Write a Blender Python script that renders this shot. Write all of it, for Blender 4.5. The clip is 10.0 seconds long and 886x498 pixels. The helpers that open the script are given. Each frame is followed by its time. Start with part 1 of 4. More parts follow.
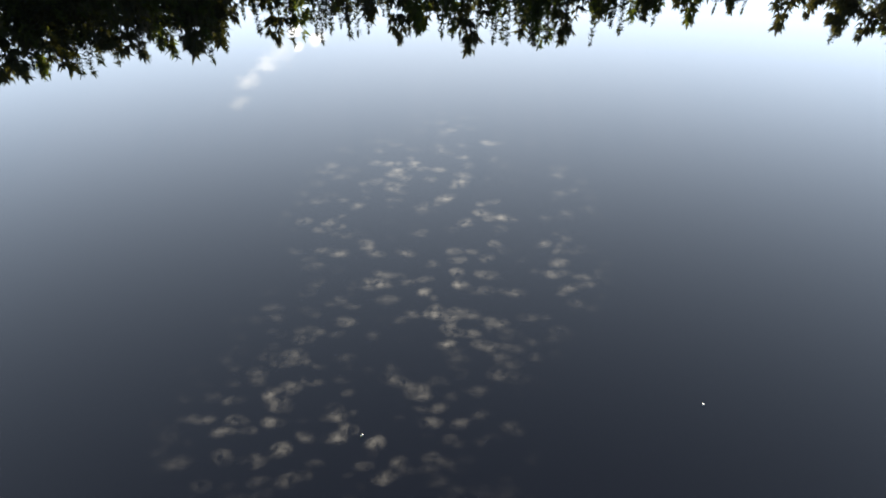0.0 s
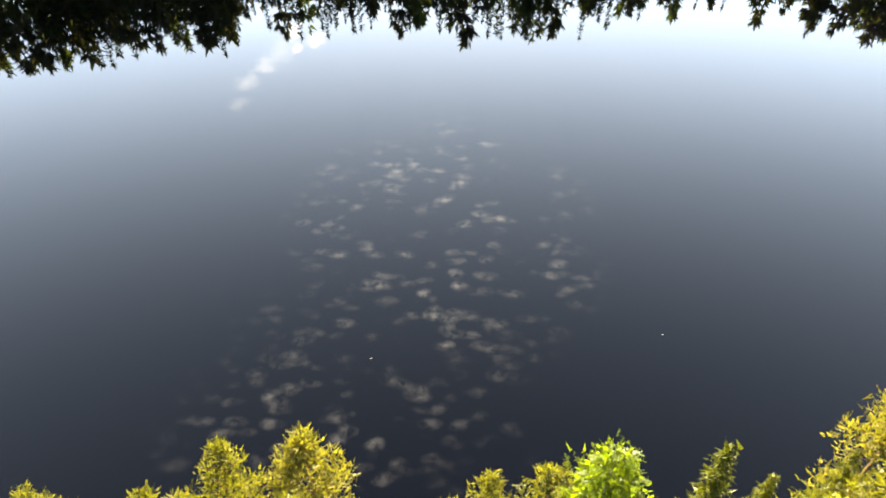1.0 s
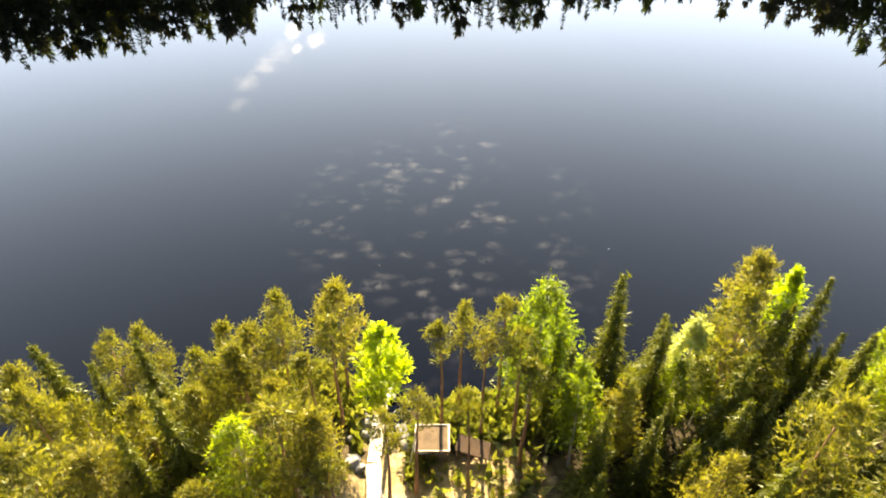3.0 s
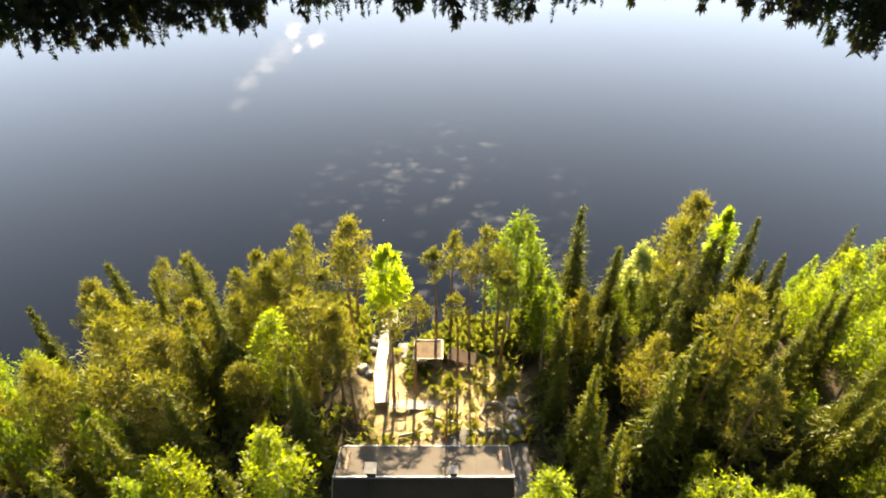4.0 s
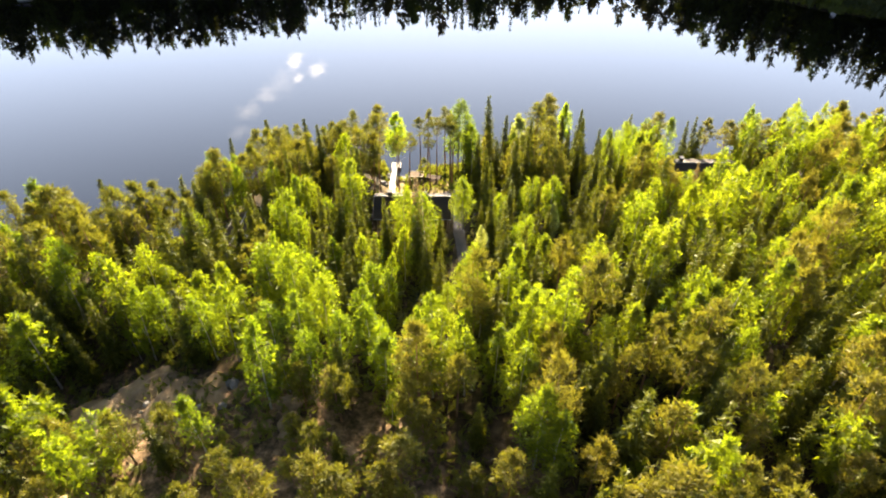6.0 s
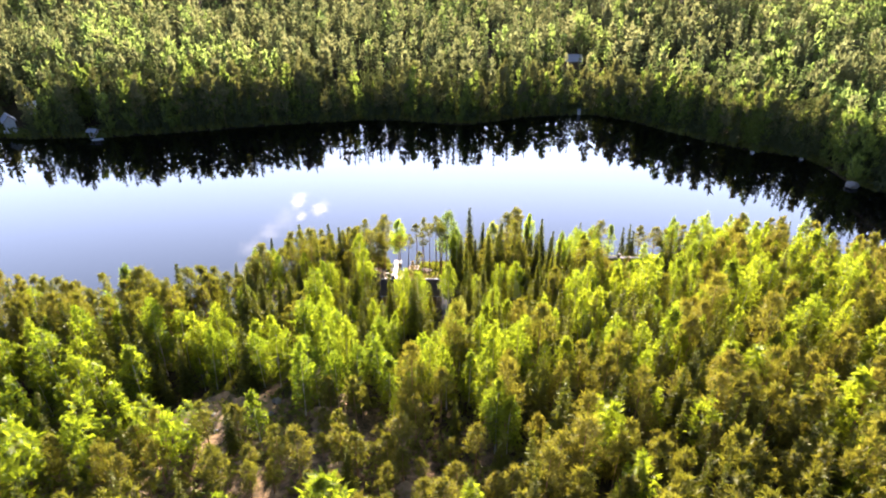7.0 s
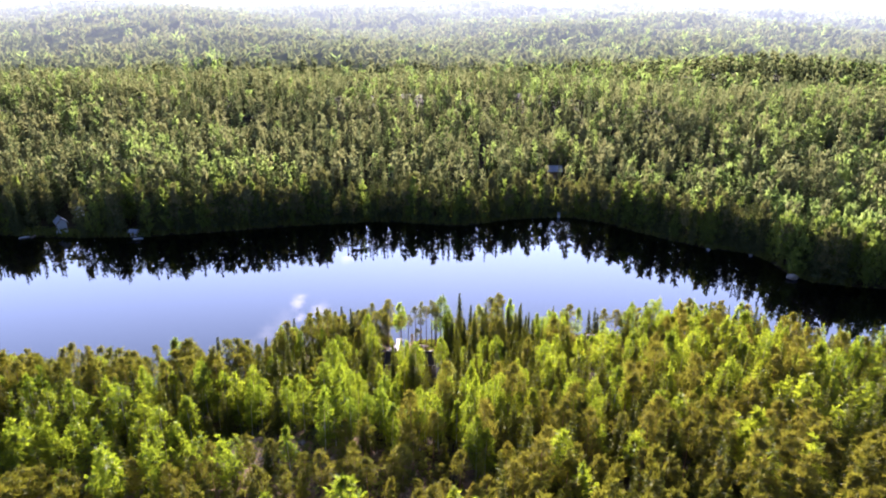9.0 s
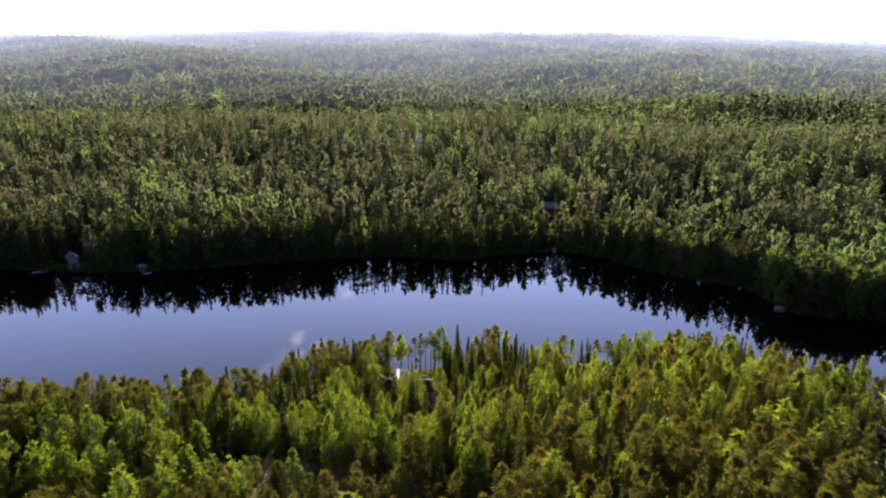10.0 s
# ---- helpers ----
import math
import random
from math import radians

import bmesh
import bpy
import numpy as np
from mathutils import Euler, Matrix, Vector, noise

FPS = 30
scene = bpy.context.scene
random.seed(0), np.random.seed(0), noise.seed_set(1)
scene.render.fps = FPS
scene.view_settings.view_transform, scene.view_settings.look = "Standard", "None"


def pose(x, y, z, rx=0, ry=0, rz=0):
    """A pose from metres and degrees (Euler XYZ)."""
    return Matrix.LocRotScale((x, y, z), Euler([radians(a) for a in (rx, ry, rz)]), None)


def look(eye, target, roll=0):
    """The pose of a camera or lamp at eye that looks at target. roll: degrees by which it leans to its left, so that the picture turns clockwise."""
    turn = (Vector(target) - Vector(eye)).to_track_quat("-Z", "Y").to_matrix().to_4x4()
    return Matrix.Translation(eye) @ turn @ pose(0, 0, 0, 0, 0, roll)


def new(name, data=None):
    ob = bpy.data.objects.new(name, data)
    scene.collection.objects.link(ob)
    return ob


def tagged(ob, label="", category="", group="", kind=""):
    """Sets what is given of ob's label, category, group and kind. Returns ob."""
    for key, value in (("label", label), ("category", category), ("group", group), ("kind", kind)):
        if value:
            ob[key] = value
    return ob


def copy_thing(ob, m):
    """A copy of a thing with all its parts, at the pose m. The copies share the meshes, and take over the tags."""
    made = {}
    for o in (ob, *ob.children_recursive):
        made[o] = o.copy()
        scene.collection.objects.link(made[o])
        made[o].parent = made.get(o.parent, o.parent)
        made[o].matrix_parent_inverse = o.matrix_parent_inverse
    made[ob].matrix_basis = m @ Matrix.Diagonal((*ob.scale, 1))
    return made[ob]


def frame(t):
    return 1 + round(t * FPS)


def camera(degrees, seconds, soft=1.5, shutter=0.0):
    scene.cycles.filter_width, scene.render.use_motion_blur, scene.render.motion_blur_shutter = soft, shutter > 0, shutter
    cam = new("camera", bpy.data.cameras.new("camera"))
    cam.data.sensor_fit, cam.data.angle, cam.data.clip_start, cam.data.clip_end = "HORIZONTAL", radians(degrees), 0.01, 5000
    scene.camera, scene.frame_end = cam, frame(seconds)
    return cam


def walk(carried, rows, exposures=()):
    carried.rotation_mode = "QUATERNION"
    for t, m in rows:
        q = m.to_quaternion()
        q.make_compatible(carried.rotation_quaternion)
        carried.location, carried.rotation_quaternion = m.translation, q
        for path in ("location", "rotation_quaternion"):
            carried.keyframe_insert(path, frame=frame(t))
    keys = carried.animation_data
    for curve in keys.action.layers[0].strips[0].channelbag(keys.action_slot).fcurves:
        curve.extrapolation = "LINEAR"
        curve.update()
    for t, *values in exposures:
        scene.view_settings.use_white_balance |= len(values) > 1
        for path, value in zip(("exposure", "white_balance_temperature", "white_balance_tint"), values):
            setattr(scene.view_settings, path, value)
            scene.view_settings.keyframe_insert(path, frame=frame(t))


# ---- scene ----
cam = camera(68.6, 10.0, soft=1.9)
METRES, EYE, TILT, LEAN, TURN = 163.0, 37.2, -45.0, 0.0, 0.0
ROWS = [
    (0.0, 0.0, 0.0, 0.0, 0.0, 0.0, -0.0),
    (0.5, 0.0, -0.0225, -0.0119, -0.08, 0.07, 0.04),
    (1.0, 0.0009, -0.0445, -0.0225, -0.08, 0.11, 0.05),
    (1.5, 0.0018, -0.0663, -0.033, -0.13, 0.12, 0.04),
    (2.0, 0.0029, -0.0883, -0.0438, -0.12, 0.13, 0.07),
    (2.5, 0.004, -0.1105, -0.0547, -0.12, 0.13, 0.05),
    (4.0, 0.0078, -0.1873, -0.0923, -0.1, 0.12, 0.05),
    (4.5, 0.0112, -0.2551, -0.1256, -0.13, 0.08, 0.01),
    (5.0, 0.0162, -0.3435, -0.1686, -0.15, 0.06, -0.03),
    (5.5, 0.0215, -0.4345, -0.2117, -0.16, -0.03, -0.11),
    (7.0, 0.0354, -0.696, -0.3388, -0.37, 14.46, -0.23),
    (7.5, 0.0388, -0.7699, -0.3748, -0.41, 18.4, -0.26),
    (8.0, 0.0405, -0.8065, -0.3929, -0.41, 20.54, -0.24),
    (8.5, 0.0417, -0.8298, -0.4044, -0.4, 21.98, -0.24),
    (9.0, 0.0428, -0.8521, -0.4161, -0.41, 23.38, -0.22),
    (9.5, 0.0439, -0.8743, -0.428, -0.4, 24.84, -0.19),
    (10.0, 0.0452, -0.8965, -0.4405, -0.37, 26.55, -0.15),
]
# seconds, stops, kelvin, tint
EXPOSURES = [(0.0, 3.55, 7200, 9), (2.5, 3.45, 7600, 11), (4.5, 3.15, 7400, 12), (5.5, 3.1, 7300, 13), (7.0, 3.25, 6200, 25), (8.5, 2.9, 5700, 33), (9.5, 2.1, 5500, 35), (10.0, 1.4, 5500, 35)]
walk(cam, [(t, pose(0, 0, EYE, TILT, LEAN, TURN) @ pose(METRES * x, METRES * y, METRES * z, 90 + pitch, roll, yaw)) for t, x, y, z, yaw, pitch, roll in ROWS], EXPOSURES)

# ---- world, sun ----
SUN_EL, SUN_AZ = 17.5, 1.0        # degrees above the horizon; degrees to the right of straight ahead (+y)
world = bpy.data.worlds.new("world")
scene.world = world
world.use_nodes = True
wt = world.node_tree
wt.nodes.clear()


def wnode(kind, **kw):
    n = wt.nodes.new(kind)
    for k, v in kw.items():
        n.inputs[int(k[1:])].default_value = v
    return n


def wmath(op, a, b=None, c=None, clamp=False):
    n = wt.nodes.new("ShaderNodeMath")
    n.operation, n.use_clamp = op, clamp
    for i, v in enumerate((a, b, c)):
        if v is None:
            continue
        if isinstance(v, (int, float)):
            n.inputs[i].default_value = v
        else:
            wt.links.new(v, n.inputs[i])
    return n.outputs[0]


sky = wt.nodes.new("ShaderNodeTexSky")
sky.sky_type, sky.sun_disc = "NISHITA", False
sky.sun_elevation, sky.sun_rotation = radians(SUN_EL), radians(SUN_AZ)
sky.air_density, sky.dust_density, sky.ozone_density = 1.0, 0.3, 2.0
tc = wt.nodes.new("ShaderNodeTexCoord")
sep = wt.nodes.new("ShaderNodeSeparateXYZ")
wt.links.new(tc.outputs["Generated"], sep.inputs[0])
zz = wmath("MAXIMUM", sep.outputs[2], 0.05)
cu, cv = wmath("DIVIDE", sep.outputs[0], zz), wmath("DIVIDE", sep.outputs[1], zz)
comb = wt.nodes.new("ShaderNodeCombineXYZ")
wt.links.new(cu, comb.inputs[0])
wt.links.new(cv, comb.inputs[1])


def wnoise(scale, detail, rough, offset=0.0):
    n = wt.nodes.new("ShaderNodeTexNoise")
    n.inputs["Scale"].default_value, n.inputs["Detail"].default_value, n.inputs["Roughness"].default_value = scale, detail, rough
    m = wt.nodes.new("ShaderNodeVectorMath")
    m.operation = "ADD"
    m.inputs[1].default_value = (offset, offset * 0.7, 0)
    wt.links.new(comb.outputs[0], m.inputs[0])
    wt.links.new(m.outputs[0], n.inputs["Vector"])
    return n.outputs[0]


def bank(u, v, ru, rv):
    """How far inside an oval cloud bank of the sky's plane: 1 at its middle, 0 at its rim."""
    a = wmath("DIVIDE", wmath("SUBTRACT", cu, u), ru)
    b = wmath("DIVIDE", wmath("SUBTRACT", cv, v), rv)
    return wmath("SUBTRACT", 1.0, wmath("SQRT", wmath("ADD", wmath("MULTIPLY", a, a), wmath("MULTIPLY", b, b))), clamp=True)


# small high fleece clouds in one bank, and a few thicker puffs lower down
vor = wt.nodes.new("ShaderNodeTexVoronoi")
vor.feature = "SMOOTH_F1"
vor.inputs["Scale"].default_value, vor.inputs["Smoothness"].default_value = 30.0, 0.4
warp = wt.nodes.new("ShaderNodeVectorMath")
warp.operation = "MULTIPLY_ADD"
warp_noise = wt.nodes.new("ShaderNodeTexNoise")
warp_noise.inputs["Scale"].default_value, warp_noise.inputs["Detail"].default_value = 9.0, 4.0
wt.links.new(comb.outputs[0], warp_noise.inputs["Vector"])
wt.links.new(warp_noise.outputs[1], warp.inputs[0])
warp.inputs[1].default_value = (0.07, 0.04, 0)
wt.links.new(comb.outputs[0], warp.inputs[2])
squash = wt.nodes.new("ShaderNodeVectorMath")
squash.operation = "MULTIPLY"
squash.inputs[1].default_value = (0.66, 1.15, 1)
wt.links.new(warp.outputs[0], squash.inputs[0])
wt.links.new(squash.outputs[0], vor.inputs["Vector"])
cell = wmath("MULTIPLY", wmath("SUBTRACT", 0.50, vor.outputs["Distance"]), 2.2, clamp=True)
fine = wmath("MULTIPLY", wmath("SUBTRACT", wnoise(48, 5, 0.65, 4.0), 0.38), 4.0, clamp=True)
here = wmath("MULTIPLY", wmath("SUBTRACT", wnoise(5.5, 4, 0.6, 1.7), 0.40), 5.0, clamp=True)
fleece = wmath("MULTIPLY", wmath("MULTIPLY", cell, fine), wmath("MULTIPLY", here, wmath("MULTIPLY", wmath("MAXIMUM", bank(0.0, 1.08, 0.38, 0.46), wmath("MULTIPLY", bank(-0.15, 0.62, 0.36, 0.34), 0.5)), 2.6, clamp=True)))
puff_rim = wmath("MULTIPLY", wnoise(30, 6, 0.65, 8.3), 1.5)
puff = 0.0
for pu, pv, pr, ps, power in ((-0.57, 1.70, 0.034, 0.06, 0.35), (-0.535, 1.80, 0.036, 0.065, 0.42), (-0.49, 2.02, 0.028, 0.06, 1.0), (-0.405, 1.96, 0.028, 0.06, 1.0), (-0.46, 1.90, 0.016, 0.035, 0.9), (-0.50, 1.88, 0.05, 0.11, 0.22), (-0.37, 2.42, 0.030, 0.06, 0.6), (-0.25, 2.62, 0.055, 0.08, 0.8), (-0.57, 1.58, 0.026, 0.035, 0.25)):
    blob = wmath("MULTIPLY", wmath("SUBTRACT", wmath("ADD", wmath("MULTIPLY", bank(pu, pv, pr * 1.8, ps * 1.8), 0.8), puff_rim), 1.02), 1.5, clamp=True)
    puff = wmath("MAXIMUM", puff, wmath("MULTIPLY", wmath("MULTIPLY", blob, power), wmath("MULTIPLY", bank(pu, pv, pr * 1.8, ps * 1.8), 3.0, clamp=True)))
mask = wmath("MAXIMUM", wmath("MULTIPLY", fleece, 0.36), wmath("MULTIPLY", puff, 0.55))
mixc = wt.nodes.new("ShaderNodeMix")
mixc.data_type = "RGBA"
wt.links.new(mask, mixc.inputs[0])
veil = wt.nodes.new("ShaderNodeMix")
veil.data_type = "RGBA"
sunward = wmath("POWER", wmath("ADD", wmath("MULTIPLY", sep.outputs[1], 0.5), 0.5, clamp=True), 4.0)    # haze scatters forward, brighter under the sun
wt.links.new(wmath("MULTIPLY", sunward, wmath("MULTIPLY", wmath("POWER", wmath("SUBTRACT", 1.0, zz, clamp=True), 1.75), 1.1), clamp=True), veil.inputs[0])
deep = wt.nodes.new("ShaderNodeMix")                 # clear deep blue sky overhead
deep.data_type, deep.blend_type = "RGBA", "MULTIPLY"
deep.inputs[0].default_value, deep.inputs[7].default_value = 1.0, (0.52, 0.54, 0.60, 1)
wt.links.new(sky.outputs[0], deep.inputs[6])
wt.links.new(deep.outputs[2], veil.inputs[6])
veil.inputs[7].default_value = (45, 56, 73, 1)       # thin haze, thicker towards the horizon
wt.links.new(veil.outputs[2], mixc.inputs[6])
mixc.inputs[7].default_value = (58, 55, 50, 1)
bg = wt.nodes.new("ShaderNodeBackground")
bg.inputs[1].default_value = 0.044
wo = wt.nodes.new("ShaderNodeOutputWorld")
wt.links.new(mixc.outputs[2], bg.inputs[0])
wt.links.new(bg.outputs[0], wo.inputs[0])

sun = new("sun", bpy.data.lights.new("sun", "SUN"))
sun.data.energy, sun.data.angle, sun.data.color = 5.0, radians(0.6), (1.0, 0.87, 0.64)
_az, _el = radians(SUN_AZ), radians(SUN_EL)
SUN_DIR = Vector((math.sin(_az) * math.cos(_el), math.cos(_az) * math.cos(_el), math.sin(_el)))
sun.matrix_world = look(SUN_DIR * 300, (0, 0, 0))


# ---- materials ----
def material(name):
    m = bpy.data.materials.new(name)
    m.use_nodes = True
    nt = m.node_tree
    nt.nodes.clear()
    return m, nt, nt.nodes.new("ShaderNodeOutputMaterial")


def ramp(nt, fac, stops):
    r = nt.nodes.new("ShaderNodeValToRGB")
    e = r.color_ramp.elements
    while len(e) < len(stops):
        e.new(0.5)
    for k, (p, c) in zip(e, stops):
        k.position, k.color = p, (*c, 1)
    nt.links.new(fac, r.inputs[0])
    return r.outputs[0]


def tex(nt, scale, detail=4, rough=0.55, vec=None, stretch=None):
    n = nt.nodes.new("ShaderNodeTexNoise")
    n.inputs["Scale"].default_value, n.inputs["Detail"].default_value, n.inputs["Roughness"].default_value = scale, detail, rough
    c = nt.nodes.new("ShaderNodeTexCoord")
    src = c.outputs["Object"]
    if stretch:
        m = nt.nodes.new("ShaderNodeMapping")
        m.inputs["Scale"].default_value = stretch
        nt.links.new(src, m.inputs[0])
        src = m.outputs[0]
    nt.links.new(src, n.inputs["Vector"])
    return n.outputs[0]


def mix(nt, fac, a, b, blend="MIX"):
    m = nt.nodes.new("ShaderNodeMix")
    m.data_type, m.blend_type = "RGBA", blend
    for v, i in ((fac, 0), (a, 6), (b, 7)):
        if isinstance(v, (int, float)):
            m.inputs[i].default_value = v
        elif isinstance(v, tuple):
            m.inputs[i].default_value = (*v, 1)
        else:
            nt.links.new(v, m.inputs[i])
    return m.outputs[2]


def surface(name, dark, light, scale=3.0, rough=0.85, bump=0.3, fine=40.0, stretch=None, metal=0.0, lo=0.3, hi=0.7, gloss=0.4):
    """A plain worn surface: two tones in broad stains, with finer grain and relief."""
    m, nt, out = material(name)
    p = nt.nodes.new("ShaderNodeBsdfPrincipled")
    broad = ramp(nt, tex(nt, scale, 5, 0.6, stretch=stretch), [(lo, dark), (hi, light)])
    grain = tex(nt, fine, 4, 0.6, stretch=stretch)
    col = mix(nt, 0.35, broad, ramp(nt, grain, [(0.3, tuple(v * 0.6 for v in dark)), (0.7, light)]))
    oi = nt.nodes.new("ShaderNodeObjectInfo")
    col = mix(nt, 0.25, col, ramp(nt, oi.outputs["Random"], [(0.0, dark), (1.0, light)]))
    nt.links.new(col, p.inputs["Base Color"])
    p.inputs["Roughness"].default_value, p.inputs["Metallic"].default_value = rough, metal
    p.inputs["Specular IOR Level"].default_value = gloss
    b = nt.nodes.new("ShaderNodeBump")
    b.inputs["Strength"].default_value, b.inputs["Distance"].default_value = bump, 0.03
    nt.links.new(grain, b.inputs["Height"])
    nt.links.new(b.outputs[0], p.inputs["Normal"])
    nt.links.new(p.outputs[0], out.inputs[0])
    return m


def foliage(name, tones, through_light=0.5, patch=0.02, haze_glow=None, gap=9.5, sparse=0.0, sheen=0.012, speck=0.3, glow=(1.25, 1.30, 0.40)):
    """Leaves or needles: two-sided, light passes through; tones vary by tree, by patch of wood and by leaf cluster. Far
    leaves can emit imitated haze.
    """
    m, nt, out = material(name)
    oi, geo = nt.nodes.new("ShaderNodeObjectInfo"), nt.nodes.new("ShaderNodeNewGeometry")
    pos = nt.nodes.new("ShaderNodeTexNoise")
    pos.inputs["Scale"].default_value, pos.inputs["Detail"].default_value = patch, 3
    nt.links.new(geo.outputs["Position"], pos.inputs["Vector"])
    a, b, c = tones
    tree = ramp(nt, oi.outputs["Random"], [(0.0, a), (0.5, b), (1.0, c)])
    wood = ramp(nt, pos.outputs[0], [(0.32, a), (0.5, b), (0.68, c)])
    col = mix(nt, 0.5, tree, wood)
    leaf = ramp(nt, geo.outputs["Random Per Island"], [(0.0, tuple(v * 0.55 for v in a)), (0.55, b), (1.0, tuple(min(1, v * 1.25) for v in c))])
    col = mix(nt, speck, col, leaf)
    d, t, g = (nt.nodes.new("ShaderNodeBsdf" + k) for k in ("Diffuse", "Translucent", "Glossy"))
    nt.links.new(col, d.inputs[0])
    warm = mix(nt, 1.0, col, glow, "MULTIPLY")
    nt.links.new(warm, t.inputs[0])
    g.inputs["Roughness"].default_value = 0.45
    g.inputs[0].default_value = (0.8, 0.85, 0.7, 1)
    s1, s2 = nt.nodes.new("ShaderNodeMixShader"), nt.nodes.new("ShaderNodeMixShader")
    s1.inputs[0].default_value, s2.inputs[0].default_value = through_light, sheen
    nt.links.new(d.outputs[0], s1.inputs[1])
    nt.links.new(t.outputs[0], s1.inputs[2])
    nt.links.new(s1.outputs[0], s2.inputs[1])
    nt.links.new(g.outputs[0], s2.inputs[2])
    last = s2.outputs[0]
    # imitated haze: the leaves themselves emit, more with distance along y
    if haze_glow:
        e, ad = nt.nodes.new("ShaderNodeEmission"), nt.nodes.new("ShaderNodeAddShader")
        e.inputs[0].default_value = (*haze_glow[0], 1)
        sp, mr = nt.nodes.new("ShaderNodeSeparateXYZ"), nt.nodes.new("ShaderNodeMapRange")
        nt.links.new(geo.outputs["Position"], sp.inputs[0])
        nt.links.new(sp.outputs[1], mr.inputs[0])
        for i, v in enumerate((520.0, 4600.0, 0.010, haze_glow[1])):
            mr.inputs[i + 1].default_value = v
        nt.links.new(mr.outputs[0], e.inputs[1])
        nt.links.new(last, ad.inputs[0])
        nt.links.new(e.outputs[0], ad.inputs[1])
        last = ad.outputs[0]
    if not gap:
        nt.links.new(last, out.inputs[0])
        return m
    holes, tr, s3 = nt.nodes.new("ShaderNodeTexNoise"), nt.nodes.new("ShaderNodeBsdfTransparent"), nt.nodes.new("ShaderNodeMixShader")
    holes.inputs["Scale"].default_value, holes.inputs["Detail"].default_value = gap, 2.5
    nt.links.new(geo.outputs["Position"], holes.inputs["Vector"])
    cut = nt.nodes.new("ShaderNodeMath")
    cut.operation, cut.inputs[1].default_value = "GREATER_THAN", 0.565 - sparse
    nt.links.new(holes.outputs[0], cut.inputs[0])
    nt.links.new(cut.outputs[0], s3.inputs[0])
    nt.links.new(last, s3.inputs[1])
    nt.links.new(tr.outputs[0], s3.inputs[2])
    nt.links.new(s3.outputs[0], out.inputs[0])
    return m


BIRCH_T = ((0.064, 0.098, 0.011), (0.120, 0.154, 0.013), (0.205, 0.222, 0.018))
ASPEN_T = ((0.20, 0.26, 0.015), (0.26, 0.32, 0.02), (0.30, 0.36, 0.025))
PINE_T = ((0.074, 0.078, 0.014), (0.114, 0.106, 0.020), (0.168, 0.136, 0.036))
SPRUCE_T = ((0.034, 0.039, 0.005), (0.066, 0.071, 0.008), (0.130, 0.130, 0.012))
DEAD_T = ((0.17, 0.115, 0.065), (0.24, 0.165, 0.10), (0.32, 0.24, 0.155))
M_BIRCH, M_ASPEN, M_PINE = foliage("birch leaves", BIRCH_T, 0.74, sparse=0.045, speck=0.24), foliage("aspen leaves", ASPEN_T, 0.6), foliage("pine needles", PINE_T, 0.5, sparse=0.03)
M_SPRUCE, M_DEAD = foliage("spruce needles", SPRUCE_T, 0.36), foliage("dead needles", DEAD_T, 0.3)
M_CHERRY = foliage("pale blossom and leaves", ((0.24, 0.27, 0.07), (0.31, 0.33, 0.11), (0.42, 0.41, 0.20)), 0.45)
M_SCRUB = foliage("undergrowth", ((0.07, 0.09, 0.02), (0.12, 0.13, 0.03), (0.17, 0.15, 0.05)), 0.4, 0.1)
HAZE_GLOW = ((0.69, 0.73, 0.76), 0.52)      # haze imitated as leaf emission: colour, strength at the far end
M_BARK_B = surface("birch bark", (0.14, 0.12, 0.10), (0.48, 0.45, 0.40), 1.2, stretch=(1, 1, 3), fine=6)
M_BARK_P = surface("pine bark", (0.12, 0.065, 0.04), (0.30, 0.16, 0.085), 0.6, fine=9, bump=0.6)
M_BARK_S = surface("spruce bark", (0.09, 0.065, 0.05), (0.17, 0.13, 0.10), 1.0, fine=10, bump=0.6)
M_BARK_G = surface("grey dead wood", (0.20, 0.17, 0.14), (0.36, 0.32, 0.28), 1.0, fine=10)
M_ROOF = surface("dark roofing felt", (0.026, 0.021, 0.016), (0.056, 0.045, 0.033), 0.7, 0.75, 0.25, 60, gloss=0.1)
M_LOG = surface("brown log wall", (0.10, 0.06, 0.035), (0.19, 0.12, 0.07), 1.5, 0.8, 0.4, 30, stretch=(0.3, 3, 3))
M_BOARD = surface("weathered pale boards", (0.30, 0.26, 0.20), (0.50, 0.44, 0.35), 2.0, 0.75, 0.3, 30, stretch=(3, 0.4, 3))
M_OLDBOARD = surface("brown weathered boards", (0.16, 0.12, 0.085), (0.32, 0.25, 0.18), 2.0, 0.85, 0.3, 30)
M_SHED = surface("brown plank roof", (0.050, 0.034, 0.019), (0.115, 0.080, 0.046), 2.0, 0.9, 0.3, 30, gloss=0.1)
M_RUST = surface("dark tarred brown boards", (0.022, 0.014, 0.009), (0.060, 0.036, 0.020), 1.2, 0.9, 0.4, 18, gloss=0.1)
M_WHITE = surface("weathered white boards", (0.38, 0.38, 0.37), (0.60, 0.60, 0.58), 1.5, 0.6, 0.15, 40)
M_METAL = surface("dull zinc sheet", (0.16, 0.16, 0.165), (0.28, 0.28, 0.285), 2.0, 0.6, 0.1, 40, metal=0.7)
M_STONE = surface("grey granite", (0.08, 0.075, 0.068), (0.22, 0.205, 0.185), 2.0, 0.9, 0.6, 20)
M_GRAVEL = surface("grey gravel", (0.038, 0.035, 0.031), (0.082, 0.075, 0.067), 0.7, 0.95, 0.5, 25)
M_DARK = surface("dark opening", (0.015, 0.013, 0.012), (0.03, 0.026, 0.022), 2, 0.9)
M_GREYROOF = surface("grey sheet roof", (0.20, 0.21, 0.23), (0.34, 0.35, 0.37), 1.0, 0.8, 0.1, 30, gloss=0.2)

